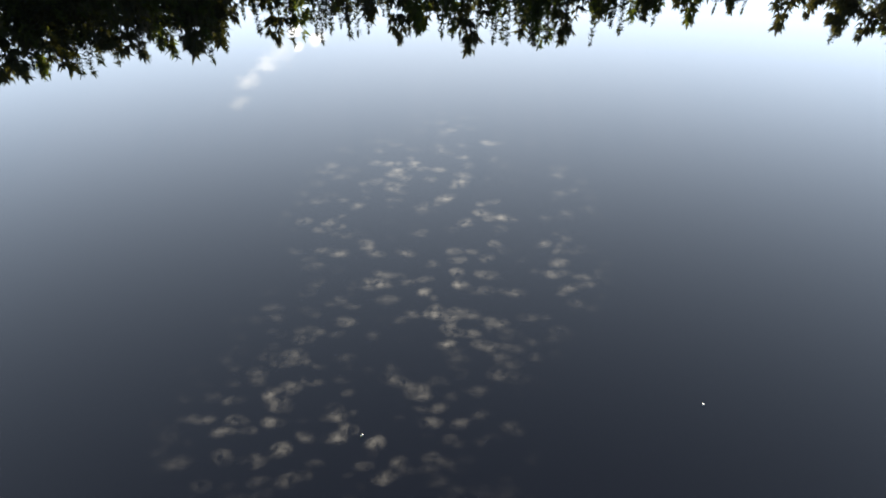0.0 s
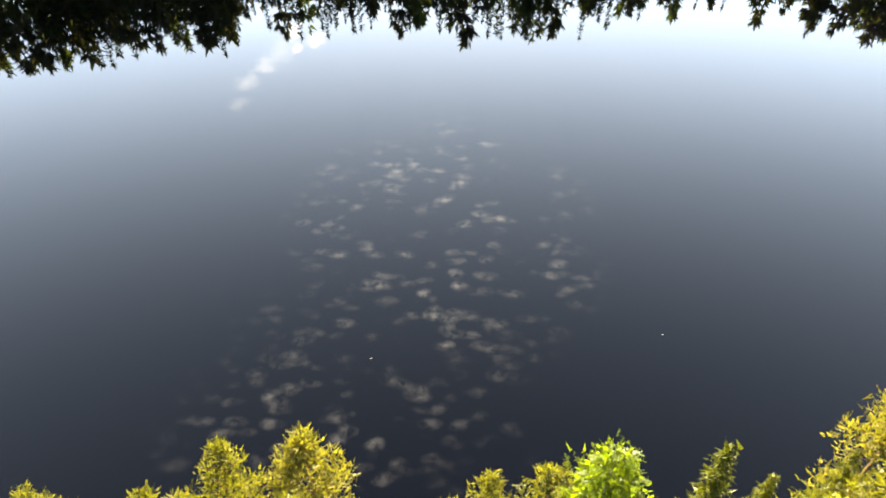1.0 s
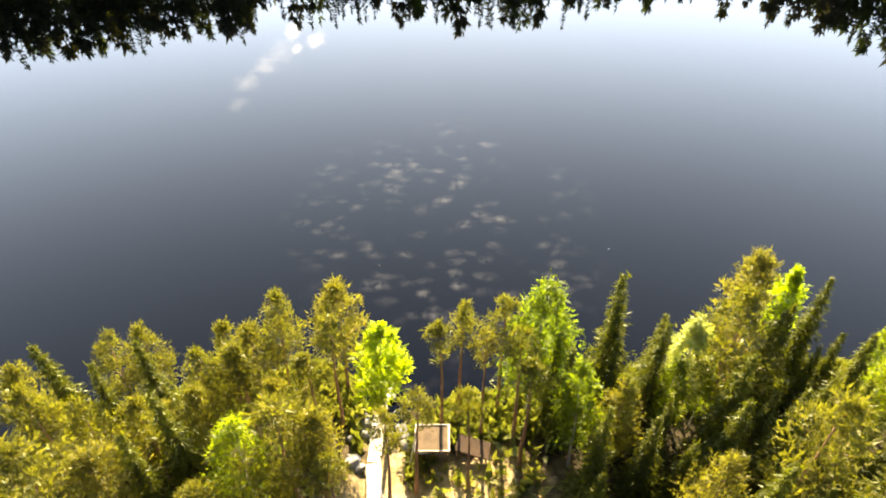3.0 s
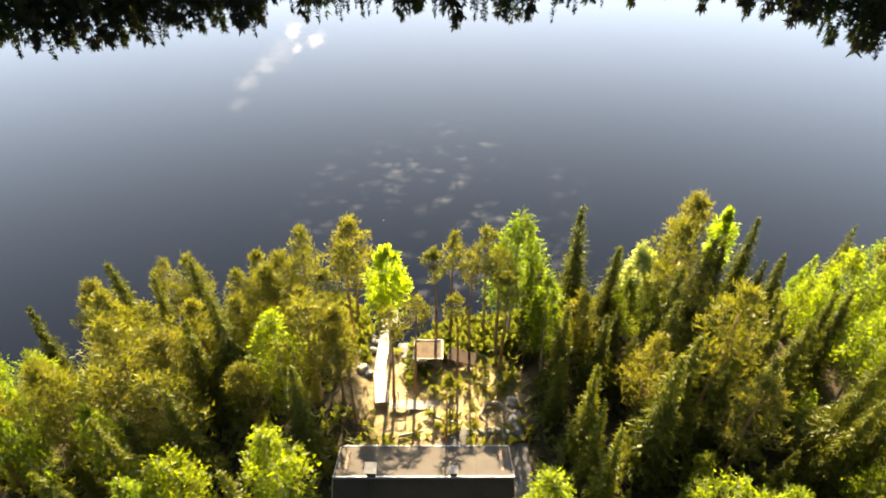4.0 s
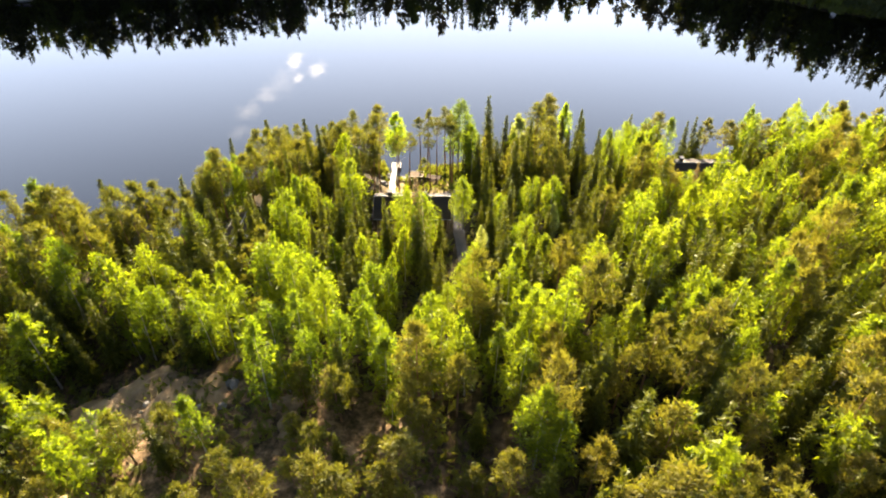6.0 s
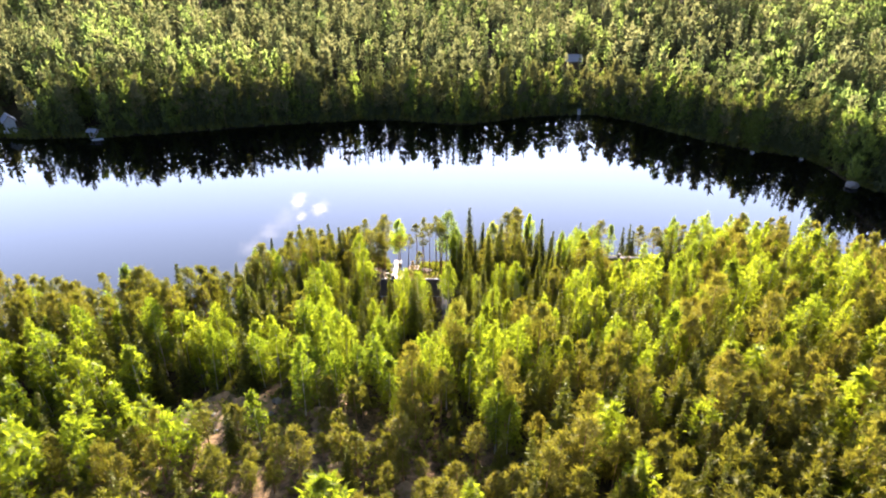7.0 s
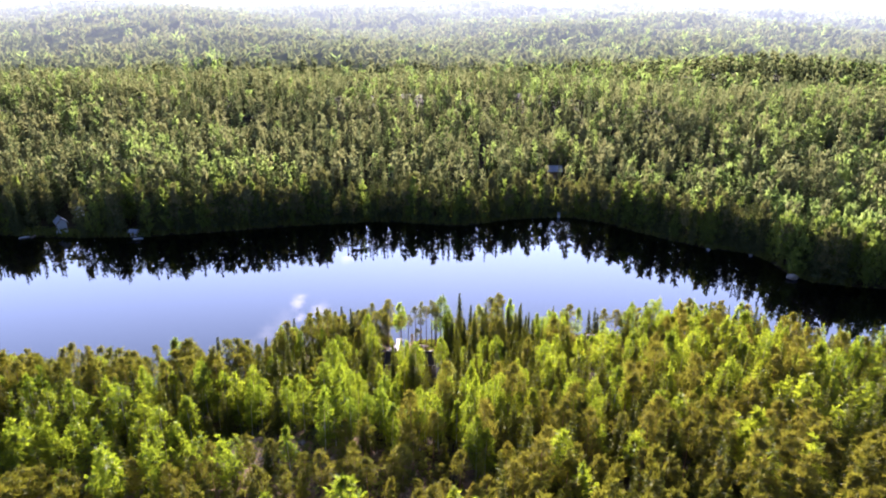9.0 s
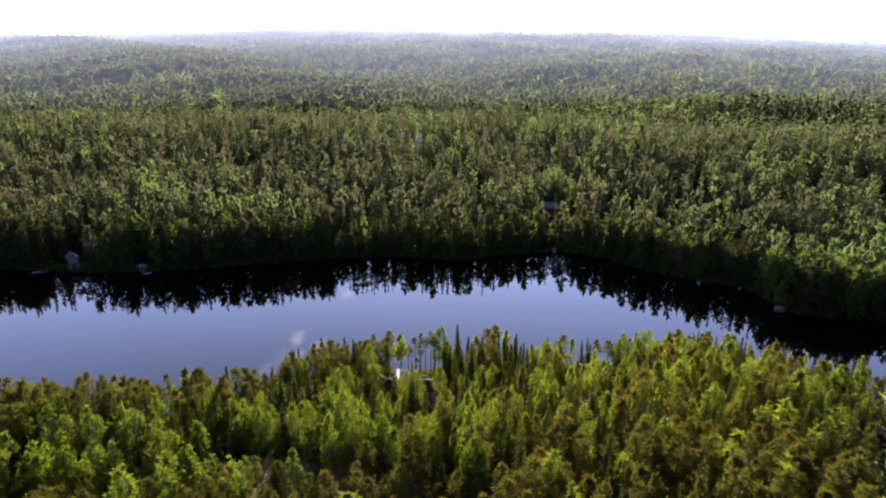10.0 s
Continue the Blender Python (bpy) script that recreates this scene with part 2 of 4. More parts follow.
M_GLASS, _nt, _out = material("window glass")
_p = _nt.nodes.new("ShaderNodeBsdfPrincipled")
_p.inputs["Base Color"].default_value, _p.inputs["Roughness"].default_value = (0.02, 0.025, 0.03, 1), 0.04
_nt.links.new(_p.outputs[0], _out.inputs[0])

# still brown forest lake: a near mirror over dark water
M_WATER, _nt, _out = material("lake water")
_p = _nt.nodes.new("ShaderNodeBsdfPrincipled")
_p.inputs["Base Color"].default_value = (0.0012, 0.0012, 0.0016, 1)
_p.inputs["Roughness"].default_value, _p.inputs["IOR"].default_value = 0.015, 1.42
_b = _nt.nodes.new("ShaderNodeBump")
_b.inputs["Strength"].default_value, _b.inputs["Distance"].default_value = 0.02, 0.02
_nt.links.new(tex(_nt, 0.9, 3, 0.5), _b.inputs["Height"])
_nt.links.new(_b.outputs[0], _p.inputs["Normal"])
_nt.links.new(_p.outputs[0], _out.inputs[0])

# forest floor: needle litter, heather and moss, with bare sandy rock
M_GROUND, _nt, _out = material("forest floor")
_p = _nt.nodes.new("ShaderNodeBsdfPrincipled")
_litter = ramp(_nt, tex(_nt, 0.35, 6, 0.6), [(0.30, (0.014, 0.015, 0.006)), (0.48, (0.026, 0.021, 0.010)), (0.62, (0.050, 0.036, 0.018)), (0.80, (0.10, 0.07, 0.036))])
_spots = ramp(_nt, tex(_nt, 2.6, 5, 0.65), [(0.35, (0.013, 0.012, 0.006)), (0.68, (0.08, 0.055, 0.026))])
# the trodden yard between cabin and shore is sand and dry grass
_geo, _far, _wob, _edge = (_nt.nodes.new("ShaderNode" + k) for k in ("NewGeometry", "VectorMath", "Math", "MapRange"))
_far.operation, _far.inputs[1].default_value = "DISTANCE", (1.0, -2.2, 2.2)
_nt.links.new(_geo.outputs["Position"], _far.inputs[0])
_wob.operation, _wob.inputs[1].default_value = "MULTIPLY_ADD", 6.0
_nt.links.new(tex(_nt, 0.5, 5, 0.65), _wob.inputs[0])
_nt.links.new(_far.outputs["Value"], _wob.inputs[2])
for _i, _v in enumerate((7.5, 11.0, 1.0, 0.0)):
    _edge.inputs[_i + 1].default_value = _v
_nt.links.new(_wob.outputs[0], _edge.inputs[0])
_sand = ramp(_nt, tex(_nt, 1.4, 6, 0.65), [(0.30, (0.10, 0.075, 0.030)), (0.5, (0.24, 0.175, 0.085)), (0.72, (0.36, 0.28, 0.155))])
# the rocky pine heath inland: dry heather, lichen and bare ochre ground
_hfar, _hwob, _hedge = (_nt.nodes.new("ShaderNode" + k) for k in ("VectorMath", "Math", "MapRange"))
_hmap = _nt.nodes.new("ShaderNodeVectorMath")
_hmap.operation, _hmap.inputs[1].default_value = "MULTIPLY", (0.55, 1.0, 0.0)
_nt.links.new(_geo.outputs["Position"], _hmap.inputs[0])
_hfar.operation, _hfar.inputs[1].default_value = "DISTANCE", (-16.5, -68.0, 0.0)
_nt.links.new(_hmap.outputs[0], _hfar.inputs[0])
_hwob.operation, _hwob.inputs[1].default_value = "MULTIPLY_ADD", 14.0
_nt.links.new(tex(_nt, 0.22, 5, 0.65), _hwob.inputs[0])
_nt.links.new(_hfar.outputs["Value"], _hwob.inputs[2])
for _i, _v in enumerate((28.0, 36.0, 1.0, 0.0)):
    _hedge.inputs[_i + 1].default_value = _v
_nt.links.new(_hwob.outputs[0], _hedge.inputs[0])
_heath = ramp(_nt, tex(_nt, 0.8, 6, 0.68), [(0.34, (0.030, 0.026, 0.012)), (0.48, (0.095, 0.062, 0.032)), (0.60, (0.22, 0.145, 0.080)), (0.74, (0.30, 0.215, 0.125))])
_floor = mix(_nt, _hedge.outputs[0], mix(_nt, 0.4, _litter, _spots), _heath)
_nt.links.new(mix(_nt, _edge.outputs[0], _floor, _sand), _p.inputs["Base Color"])
_p.inputs["Roughness"].default_value = 0.95
_p.inputs["Specular IOR Level"].default_value = 0.08
_b = _nt.nodes.new("ShaderNodeBump")
_b.inputs["Strength"].default_value, _b.inputs["Distance"].default_value = 0.8, 0.15
_nt.links.new(tex(_nt, 3.0, 6, 0.65), _b.inputs["Height"])
_nt.links.new(_b.outputs[0], _p.inputs["Normal"])
_nt.links.new(_p.outputs[0], _out.inputs[0])


# ---- the lie of the land ----
NEAR_SHORE = np.array([(-400, 25), (-300, -20), (-130, -24), (-82, -19), (-58, -16), (-44, -15), (-35, -13), (-30, 0.5), (-24, 5), (-17, 8), (-9, 9.5), (-6, 8), (-4.5, 3.2), (-1.5, 3.2), (1, 6), (12, 8), (23, 10), (41, 9), (64, 11), (78, 12.5), (90, 8), (105, -4), (160, -16), (300, 10)])
FAR_SHORE = np.array([(-400, 26), (-300, 72), (-169, 86), (-134, 82.5), (-107, 84), (-80, 90), (-55, 96.5), (-23, 103), (-11, 103.5), (8, 99.2), (16, 99), (37, 107.5), (60, 111), (74, 103.5), (87, 91), (103, 77.5), (119, 71), (123.5, 63), (124.2, 51.5), (129, 46.5), (143, 42.5), (155, 41), (220, 28), (300, 11)])


def near_shore(x):
    return np.interp(x, NEAR_SHORE[:, 0], NEAR_SHORE[:, 1])


def far_shore(x):
    return np.interp(x, FAR_SHORE[:, 0], FAR_SHORE[:, 1])


def rolls(x, y, s, k):
    """Smooth rolling ground, about -1 to 1."""
    return (np.sin(x / s * 1.3 + k) * np.cos(y / s + 1.7 * k) + 0.6 * np.sin((x + 0.7 * y) / s * 2.1 + 2.3 * k) + 0.4 * np.cos((x - y) / s * 3.7 + k)) / 1.6


def height(x, y):
    x, y = np.asarray(x, float), np.asarray(y, float)
    dn, df = near_shore(x) - y, y - far_shore(x)
    near = np.interp(dn, [0, 1.5, 6, 14, 24, 38, 62, 95, 160, 600], [0.0, 0.45, 1.3, 3.0, 4.4, 5.6, 10.2, 12.0, 14.0, 20.0]) + np.clip(dn / 30, 0, 1) * 0.7 * rolls(x, y, 17, 0.4)
    far = np.interp(df, [0, 3, 30, 90, 190, 300, 440, 640, 1000, 1800, 2900, 4700], [0.0, 0.6, 4.0, 10.0, 24.0, 4.0, 1.0, 7.0, 20.0, 40.0, 60.0, 80.0])
    far = far + np.clip(df / 60, 0, 1) * 1.2 * rolls(x, y, 30, 1.1) + np.clip((df - 330) / 400, 0, 1) * 14 * rolls(x, y, 190, 2.0) + np.clip((df - 600) / 1500, 0, 1) * 13 * rolls(x, y, 430, 0.3)
    far = far + 24 * np.exp(-(((x - 290) / 150) ** 2 + ((y - 440) / 110) ** 2))
    far = far - np.clip((np.abs(x) / np.maximum(y + 154, 1) - 0.25) / 0.5, 0, 1.4) * np.clip((y - 700) / 3000, 0, 1) * 60
    bed = -1.6 + 0 * x
    lake = (dn < 0) & (df < 0) & (x > -400) & (x < 300)
    edge = np.maximum(dn, df)
    z = np.where(dn > df, near, far)
    return np.where(lake, np.maximum(bed, edge * 0.35), z)


def ground_z(x, y):
    return float(height(x, y))


def mesh_object(name, verts, faces, mat, parent=None, smooth=False):
    me = bpy.data.meshes.new(name)
    me.from_pydata(verts, [], faces)
    me.materials.append(mat)
    me.update()
    if smooth:
        me.polygons.foreach_set("use_smooth", [True] * len(me.polygons))
    ob = new(name, me)
    ob.parent = parent
    return ob


def spread(lo, hi, step, grow, inner):
    """Grid lines: even steps inside, then ever wider ones."""
    v = list(np.arange(inner[0], inner[1] + step, step))
    s = step
    while v[-1] < hi:
        s *= grow
        v.append(min(hi, v[-1] + s))
    s = step
    while v[0] > lo:
        s *= grow
        v.insert(0, max(lo, v[0] - s))
    return np.array(v)


gx, gy = spread(-4200, 4200, 2.3, 1.12, (-110, 135)), spread(-1200, 4800, 2.3, 1.055, (-85, 120))
GX, GY = np.meshgrid(gx, gy)
GZ = height(GX, GY)
nx, ny = len(gx), len(gy)
verts = np.stack([GX, GY, GZ], -1).reshape(-1, 3)
ii, jj = np.meshgrid(np.arange(nx - 1), np.arange(ny - 1))
a = (jj * nx + ii).ravel()
faces = np.stack([a, a + 1, a + nx + 1, a + nx], -1)
ground = mesh_object("ground", verts.tolist(), faces.tolist(), M_GROUND, smooth=True)
tagged(ground, "brown forest floor of needle litter, moss and bare rock", "ground", kind="structure")
water = mesh_object("water", [(-420, -60, 0), (320, -60, 0), (320, 130, 0), (-420, 130, 0)], [(0, 1, 2, 3)], M_WATER)
tagged(water, "dark still forest lake mirroring sky and trees", "lake", kind="structure")


# ---- tree building ----
RNG = np.random.default_rng(7)


def tri_cloud(c, size, out=None, flat=0.0, rng=RNG, long=1.5, broad=1.0):
    """One pointed leaf cluster (a triangle) at each centre; out: directions that the clusters point to."""
    n = len(c)
    d = rng.normal(size=(n, 3))
    if out is not None:
        d = d * 0.55 + out
    d /= np.linalg.norm(d, axis=1, keepdims=True) + 1e-9
    e = rng.normal(size=(n, 3))
    e[:, 2] *= 1 - flat
    e -= d * (e * d).sum(1, keepdims=True)
    e /= np.linalg.norm(e, axis=1, keepdims=True) + 1e-9
    s = (1.3 * size * rng.uniform(0.6, 1.35, n))[:, None]
    return np.stack([c - e * s * 0.5 * broad - d * s * 0.4, c + e * s * 0.5 * broad - d * s * 0.4, c + d * s * long * 0.7], 1)


def tube(pts, radii, sides):
    v, f = [], []
    for k, (p, r) in enumerate(zip(pts, radii)):
        for s in range(sides):
            w = 2 * math.pi * s / sides
            v.append((p[0] + r * math.cos(w), p[1] + r * math.sin(w), p[2]))
        if k:
            o = (k - 1) * sides
            f += [(o + s, o + (s + 1) % sides, o + sides + (s + 1) % sides, o + sides + s) for s in range(sides)]
    return v, f


def wood(h, r0, limbs, rng, sides=5, lean=0.25):
    """Tapered, slightly bent trunk with limbs: (height share, length, rise, angle)."""
    bx, by = rng.normal(0, lean, 2)
    ts = np.linspace(0, 1, 6)
    axis = [(bx * t * (1 - 0.4 * t) + 0.06 * math.sin(9 * t + bx), by * t * (1 - 0.4 * t), 0.93 * h * t - 0.35 * (t == 0)) for t in ts]
    v, f = tube(axis, [r0 * (1.25 if t == 0 else (1 - t) ** 0.8 + 0.06) for t in ts], sides)
    for share, length, rise, w in limbs:
        t = share
        p = np.array((bx * t * (1 - 0.4 * t), by * t * (1 - 0.4 * t), h * t))
        q = p + np.array((math.cos(w) * length, math.sin(w) * length, rise))
        mid = (p + q) / 2 + np.array((0, 0, 0.1 * length))
        lv, lf = tube([p, mid, q], [r0 * 0.3 * (1.1 - t), r0 * 0.2 * (1.1 - t), 0.012], 3)
        o = len(v)
        v += lv
        f += [tuple(k + o for k in g) for g in lf]
    return v, f, (bx, by)


def bend(t, b):
    return np.stack([b[0] * t * (1 - 0.4 * t), b[1] * t * (1 - 0.4 * t)], -1)


def birch_crown(h, n, size, rng, b=(0, 0), base=0.24, wide=0.15, lumps=34, rise=-0.3, broad=1.0):
    """An egg-shaped crown of soft, overlapping hanging sprays."""
    k = rng.beta(1.15, 1.25, lumps)
    t = base + (0.95 - base) * k
    prof = h * wide * np.where(k < 0.36, np.sin((0.28 + 0.72 * k / 0.36) * math.pi / 2), np.cos(np.clip((k - 0.36) / 0.66, 0, 1) * math.pi / 2) ** 1.05)
    w = rng.uniform(0, 2 * math.pi, lumps)
    r = prof * np.sqrt(rng.uniform(0.08, 1.0, lumps)) * 0.92
    lump = np.column_stack([bend(t, b) + np.stack([np.cos(w) * r, np.sin(w) * r], -1), t * h])
    rad = h * wide * (0.20 + 0.14 * rng.uniform(size=lumps)) * (1.12 - 0.62 * k)
    pick = rng.integers(0, lumps, n)
    g = np.clip(rng.normal(size=(n, 3)), -1.9, 1.9) * 0.62
    c = lump[pick] + g * rad[pick][:, None] * np.array((1, 1, 1.75))
    away = np.column_stack([np.cos(w), np.sin(w), np.full(lumps, 0.1)])[pick]
    return tri_cloud(c, size, g + 0.6 * away + np.array((0, 0, rise)), rng=rng, long=1.5 + 0.5 * (broad < 1), broad=broad)


def pine_crown(h, n, size, rng, b=(0, 0), base=0.45, wide=0.14, lumps=22, rise=0.6):
    """A domed open crown of flat needle pads at the ends of limbs."""
    k = rng.beta(1.1, 1.1, lumps)
    t = base + (0.955 - base) * k
    dome = np.where(k < 0.3, 0.6 + 0.4 * k / 0.3, np.clip(1 - ((k - 0.3) / 0.74) ** 1.6, 0.02, 1))
    r = h * wide * dome * np.sqrt(rng.uniform(0.05, 1.0, lumps))
    w = rng.uniform(0, 2 * math.pi, lumps)
    lump = np.column_stack([bend(t, b) + np.stack([np.cos(w) * r, np.sin(w) * r], -1), t * h + 0.18 * r])
    pick = rng.integers(0, lumps, n)
    g = np.clip(rng.normal(size=(n, 3)), -1.8, 1.8) * 0.6
    c = lump[pick] + g * (h * wide * 0.26) * np.array((1.15, 1.15, 0.72)) * (1.2 - 0.5 * k[pick])[:, None]
    return tri_cloud(c, size, g + np.array((0, 0, rise)), rng=rng, long=2.0, broad=0.7), [(tt, rr * 0.9, 0.5, ww) for tt, rr, ww in zip(t * 0.94, r, w)]


def spruce_crown(h, whorls, per, along, size, rng, b=(0, 0), base=0.08, wide=0.155, thin=1.0):
    """Tiers of drooping boughs, convex in outline, ragged, with a thin leader."""
    c, o, s = [], [], []
    for q in np.linspace(0, 1, whorls):
        t = base + (0.985 - base) * q
        R = h * wide * (1 - q) ** 0.86 * rng.uniform(0.72, 1.2) * (0.80 + 0.20 * min(1, q * 5)) + 0.05
        m = max(min(per, 4), int(per * (1 - 0.60 * q)))
        for w in np.arange(m) * 2 * math.pi / m + rng.uniform(0, 6.3):
            if rng.uniform() > thin:
                continue
            Rb = R * rng.uniform(0.50, 1.30)
            u = (np.arange(along) + rng.uniform(0.3, 0.9)) / along
            d = np.array((math.cos(w), math.sin(w)))
            drop = -0.50 * u ** 1.2 * Rb + 0.16 * u ** 4 * Rb
            xy = bend(np.full(along, t), b) + d[None] * (u * Rb)[:, None]
            z = t * h + drop
            for side in (-0.5, 0.5, 0.0):
                off = np.array((-d[1], d[0])) * side * 0.48 * Rb
                cc = np.column_stack([xy + off[None] * (1 - u * 0.6)[:, None], z - abs(side) * 0.14 * Rb])
                c.append(cc)
                o.append(np.tile(np.array((d[0] + off[0], d[1] + off[1], -0.45)), (along, 1)))
                s.append(size * (0.50 + 0.60 * (1 - q)) * (1.15 - 0.45 * u))
    c, o, s = np.concatenate(c), np.concatenate(o), np.concatenate(s)
    top = np.array([[b[0] * 0.6, b[1] * 0.6, h * f] for f in (0.955, 0.97, 0.985, 1.0)])
    c, o, s = np.concatenate([c, top]), np.concatenate([o, np.tile((0, 0, 2.0), (4, 1))]), np.concatenate([s, np.full(4, size * 0.65)])
    return tri_cloud(c + rng.normal(0, 0.0095 * h, c.shape), s, o, 0.5, rng, 2.1, 0.62)


def cloud_mesh(name, t, mat):
    me = bpy.data.meshes.new(name)
    n = len(t)
    me.vertices.add(n * 3)
    me.vertices.foreach_set("co", np.ascontiguousarray(t, dtype=np.float32).reshape(-1))
    me.loops.add(n * 3)
    me.loops.foreach_set("vertex_index", np.arange(n * 3, dtype=np.int32))
    me.polygons.add(n)
    me.polygons.foreach_set("loop_start", np.arange(0, n * 3, 3, dtype=np.int32))
    me.update(calc_edges=True)
    me.materials.append(mat)
    return me


def make_tree(kind, h, detail, seed):
    """One tree as a thing: an Empty at its foot with a trunk and a crown."""
    rng = np.random.default_rng(seed)
    root = new(kind)
    root.empty_display_size = 0.5
    turn = rng.uniform(0, 6.28, 40)
    if kind in ("birch", "aspen", "bird_cherry"):
        limbs = [(0.25 + 0.018 * i, 0.11 * h * (1 - i / 40), 0.09 * h, turn[i]) for i in range(0, 30, 3)]
        v, f, b = wood(h, 0.0095 * h, limbs, rng)
        wide = rng.uniform(0.155, 0.215) if kind == "birch" else rng.uniform(0.118, 0.135)
        crown = birch_crown(h, 3000 if kind == "aspen" else 3800 if detail else 1900, 0.165 if detail else 0.23, rng, b, base=0.46 if kind == "aspen" else rng.uniform(0.16, 0.28), wide=wide, lumps=55 if kind == "aspen" else 85 if detail else 70)
        bark, leaf = M_BARK_B, {"birch": M_BIRCH, "aspen": M_ASPEN, "bird_cherry": M_CHERRY}[kind]
    elif kind in ("pine", "tall_pine"):
        slender = kind == "tall_pine"
        crown, limbs = pine_crown(h, 1000 if slender else 2800 if detail else 1500, 0.15 if slender else 0.20 if detail else 0.265, rng, base=0.70 if slender else rng.uniform(0.30, 0.45), wide=(0.095 if slender else rng.uniform(0.155, 0.195)), lumps=34 if slender else 64 if detail else 52)
        v, f, b = wood(h, 0.0125 * h, limbs[::4] if detail else limbs[::9], rng, lean=0.1)
        bark, leaf = M_BARK_P, M_PINE
    else:
        dead = kind == "dead_spruce"
        v, f, b = wood(h, 0.012 * h, [], rng, lean=0.08)
        args = (23, 12, 5) if detail else (18, 10, 3)
        crown = spruce_crown(h, *args, 0.36 if detail else 0.54, rng, b, base=rng.uniform(0.05, 0.14), wide=rng.uniform(0.18, 0.235) * (1.15 if dead else 1), thin=0.75 if dead else 0.97)
        bark, leaf = (M_BARK_G, M_DEAD) if dead else (M_BARK_S, M_SPRUCE)
    trunk = mesh_object("trunk", v, f, bark, root)
    c = new("crown", cloud_mesh("crown", crown, leaf))
    c.parent = root
    return root


LABEL = {
    "tall_pine": "slender pine with a long bare trunk and small crown",
    "bird_cherry": "pale bird cherry tree in whitish bloom",
    "birch": "bright yellow-green birch in fresh leaf, pale trunk",
    "aspen": "lime-green young aspen in fresh leaf at the lake shore",
    "pine": "tall pine with bare reddish trunk and olive crown",
    "spruce": "dark green spruce with drooping branches and pointed top",
    "dead_spruce": "dead brown spruce with thin dry branches",
}
GROUP = {"tall_pine": "slender pines round the yard", "bird_cherry": "bird cherries in bloom", "birch": "birches of the near wood", "aspen": "aspens by the shore", "pine": "pines of the near wood", "spruce": "spruces of the near wood", "dead_spruce": "dead spruces"}
STOCK = {}
USED = {}


def plant(kind, x, y, h, detail, rng, sink=0.1, slim=1.0, lead=False):
    key = (kind, detail)
    if key not in STOCK:
        count = {"aspen": 2, "dead_spruce": 2, "bird_cherry": 2, "tall_pine": 3}.get(kind, 5)
        STOCK[key] = [make_tree(kind, 13.0, detail, 100 * i + len(kind) * 7 + detail) for i in range(count)]
        for o in STOCK[key]:
            tagged(o, LABEL[kind], kind.replace("_", " "), GROUP[kind])
        USED[key] = set()
    i = int(rng.integers(0, len(STOCK[key])))
    if len(USED[key]) < len(STOCK[key]):
        i = len(USED[key])      # each form is planted once itself before it is copied
    src = STOCK[key][i]
    s = h / 13.0
    wide = s * slim * (rng.uniform(0.80, 1.08) if kind == "spruce" else rng.uniform(0.88, 1.2))
    z = ground_z(x, y) - sink
    # trees by the water lean out towards the light over the lake
    lean = -0.11 * max(0.0, 1 - (float(near_shore(x)) - y) / 26) + rng.normal(0, 0.02)
    m = Matrix.LocRotScale((x, y + (lean * h if lead else 0.0), z), (Euler((lean, rng.normal(0, 0.02), 0)).to_matrix() @ Euler((0, 0, rng.uniform(0, 6.28))).to_matrix()).to_quaternion(), None)
    if i not in USED[key]:
        USED[key].add(i)
        o = src
        o.matrix_basis = m
    else:
        o = copy_thing(src, m)
    o.scale = (wide, wide, s)
    return o


# ---- the near wood ----
rng = np.random.default_rng(21)
CLEAR = [(-8.0, 9.0, -17.8, -8.5), (-5.6, 7.8, -8.6, 3.4), (-5.4, -1.6, 3, 9), (5.8, 9.4, -34, -8), (-28.6, -21, -22.8, -12.5), (39.5, 53.5, -10.0, 4.5)]
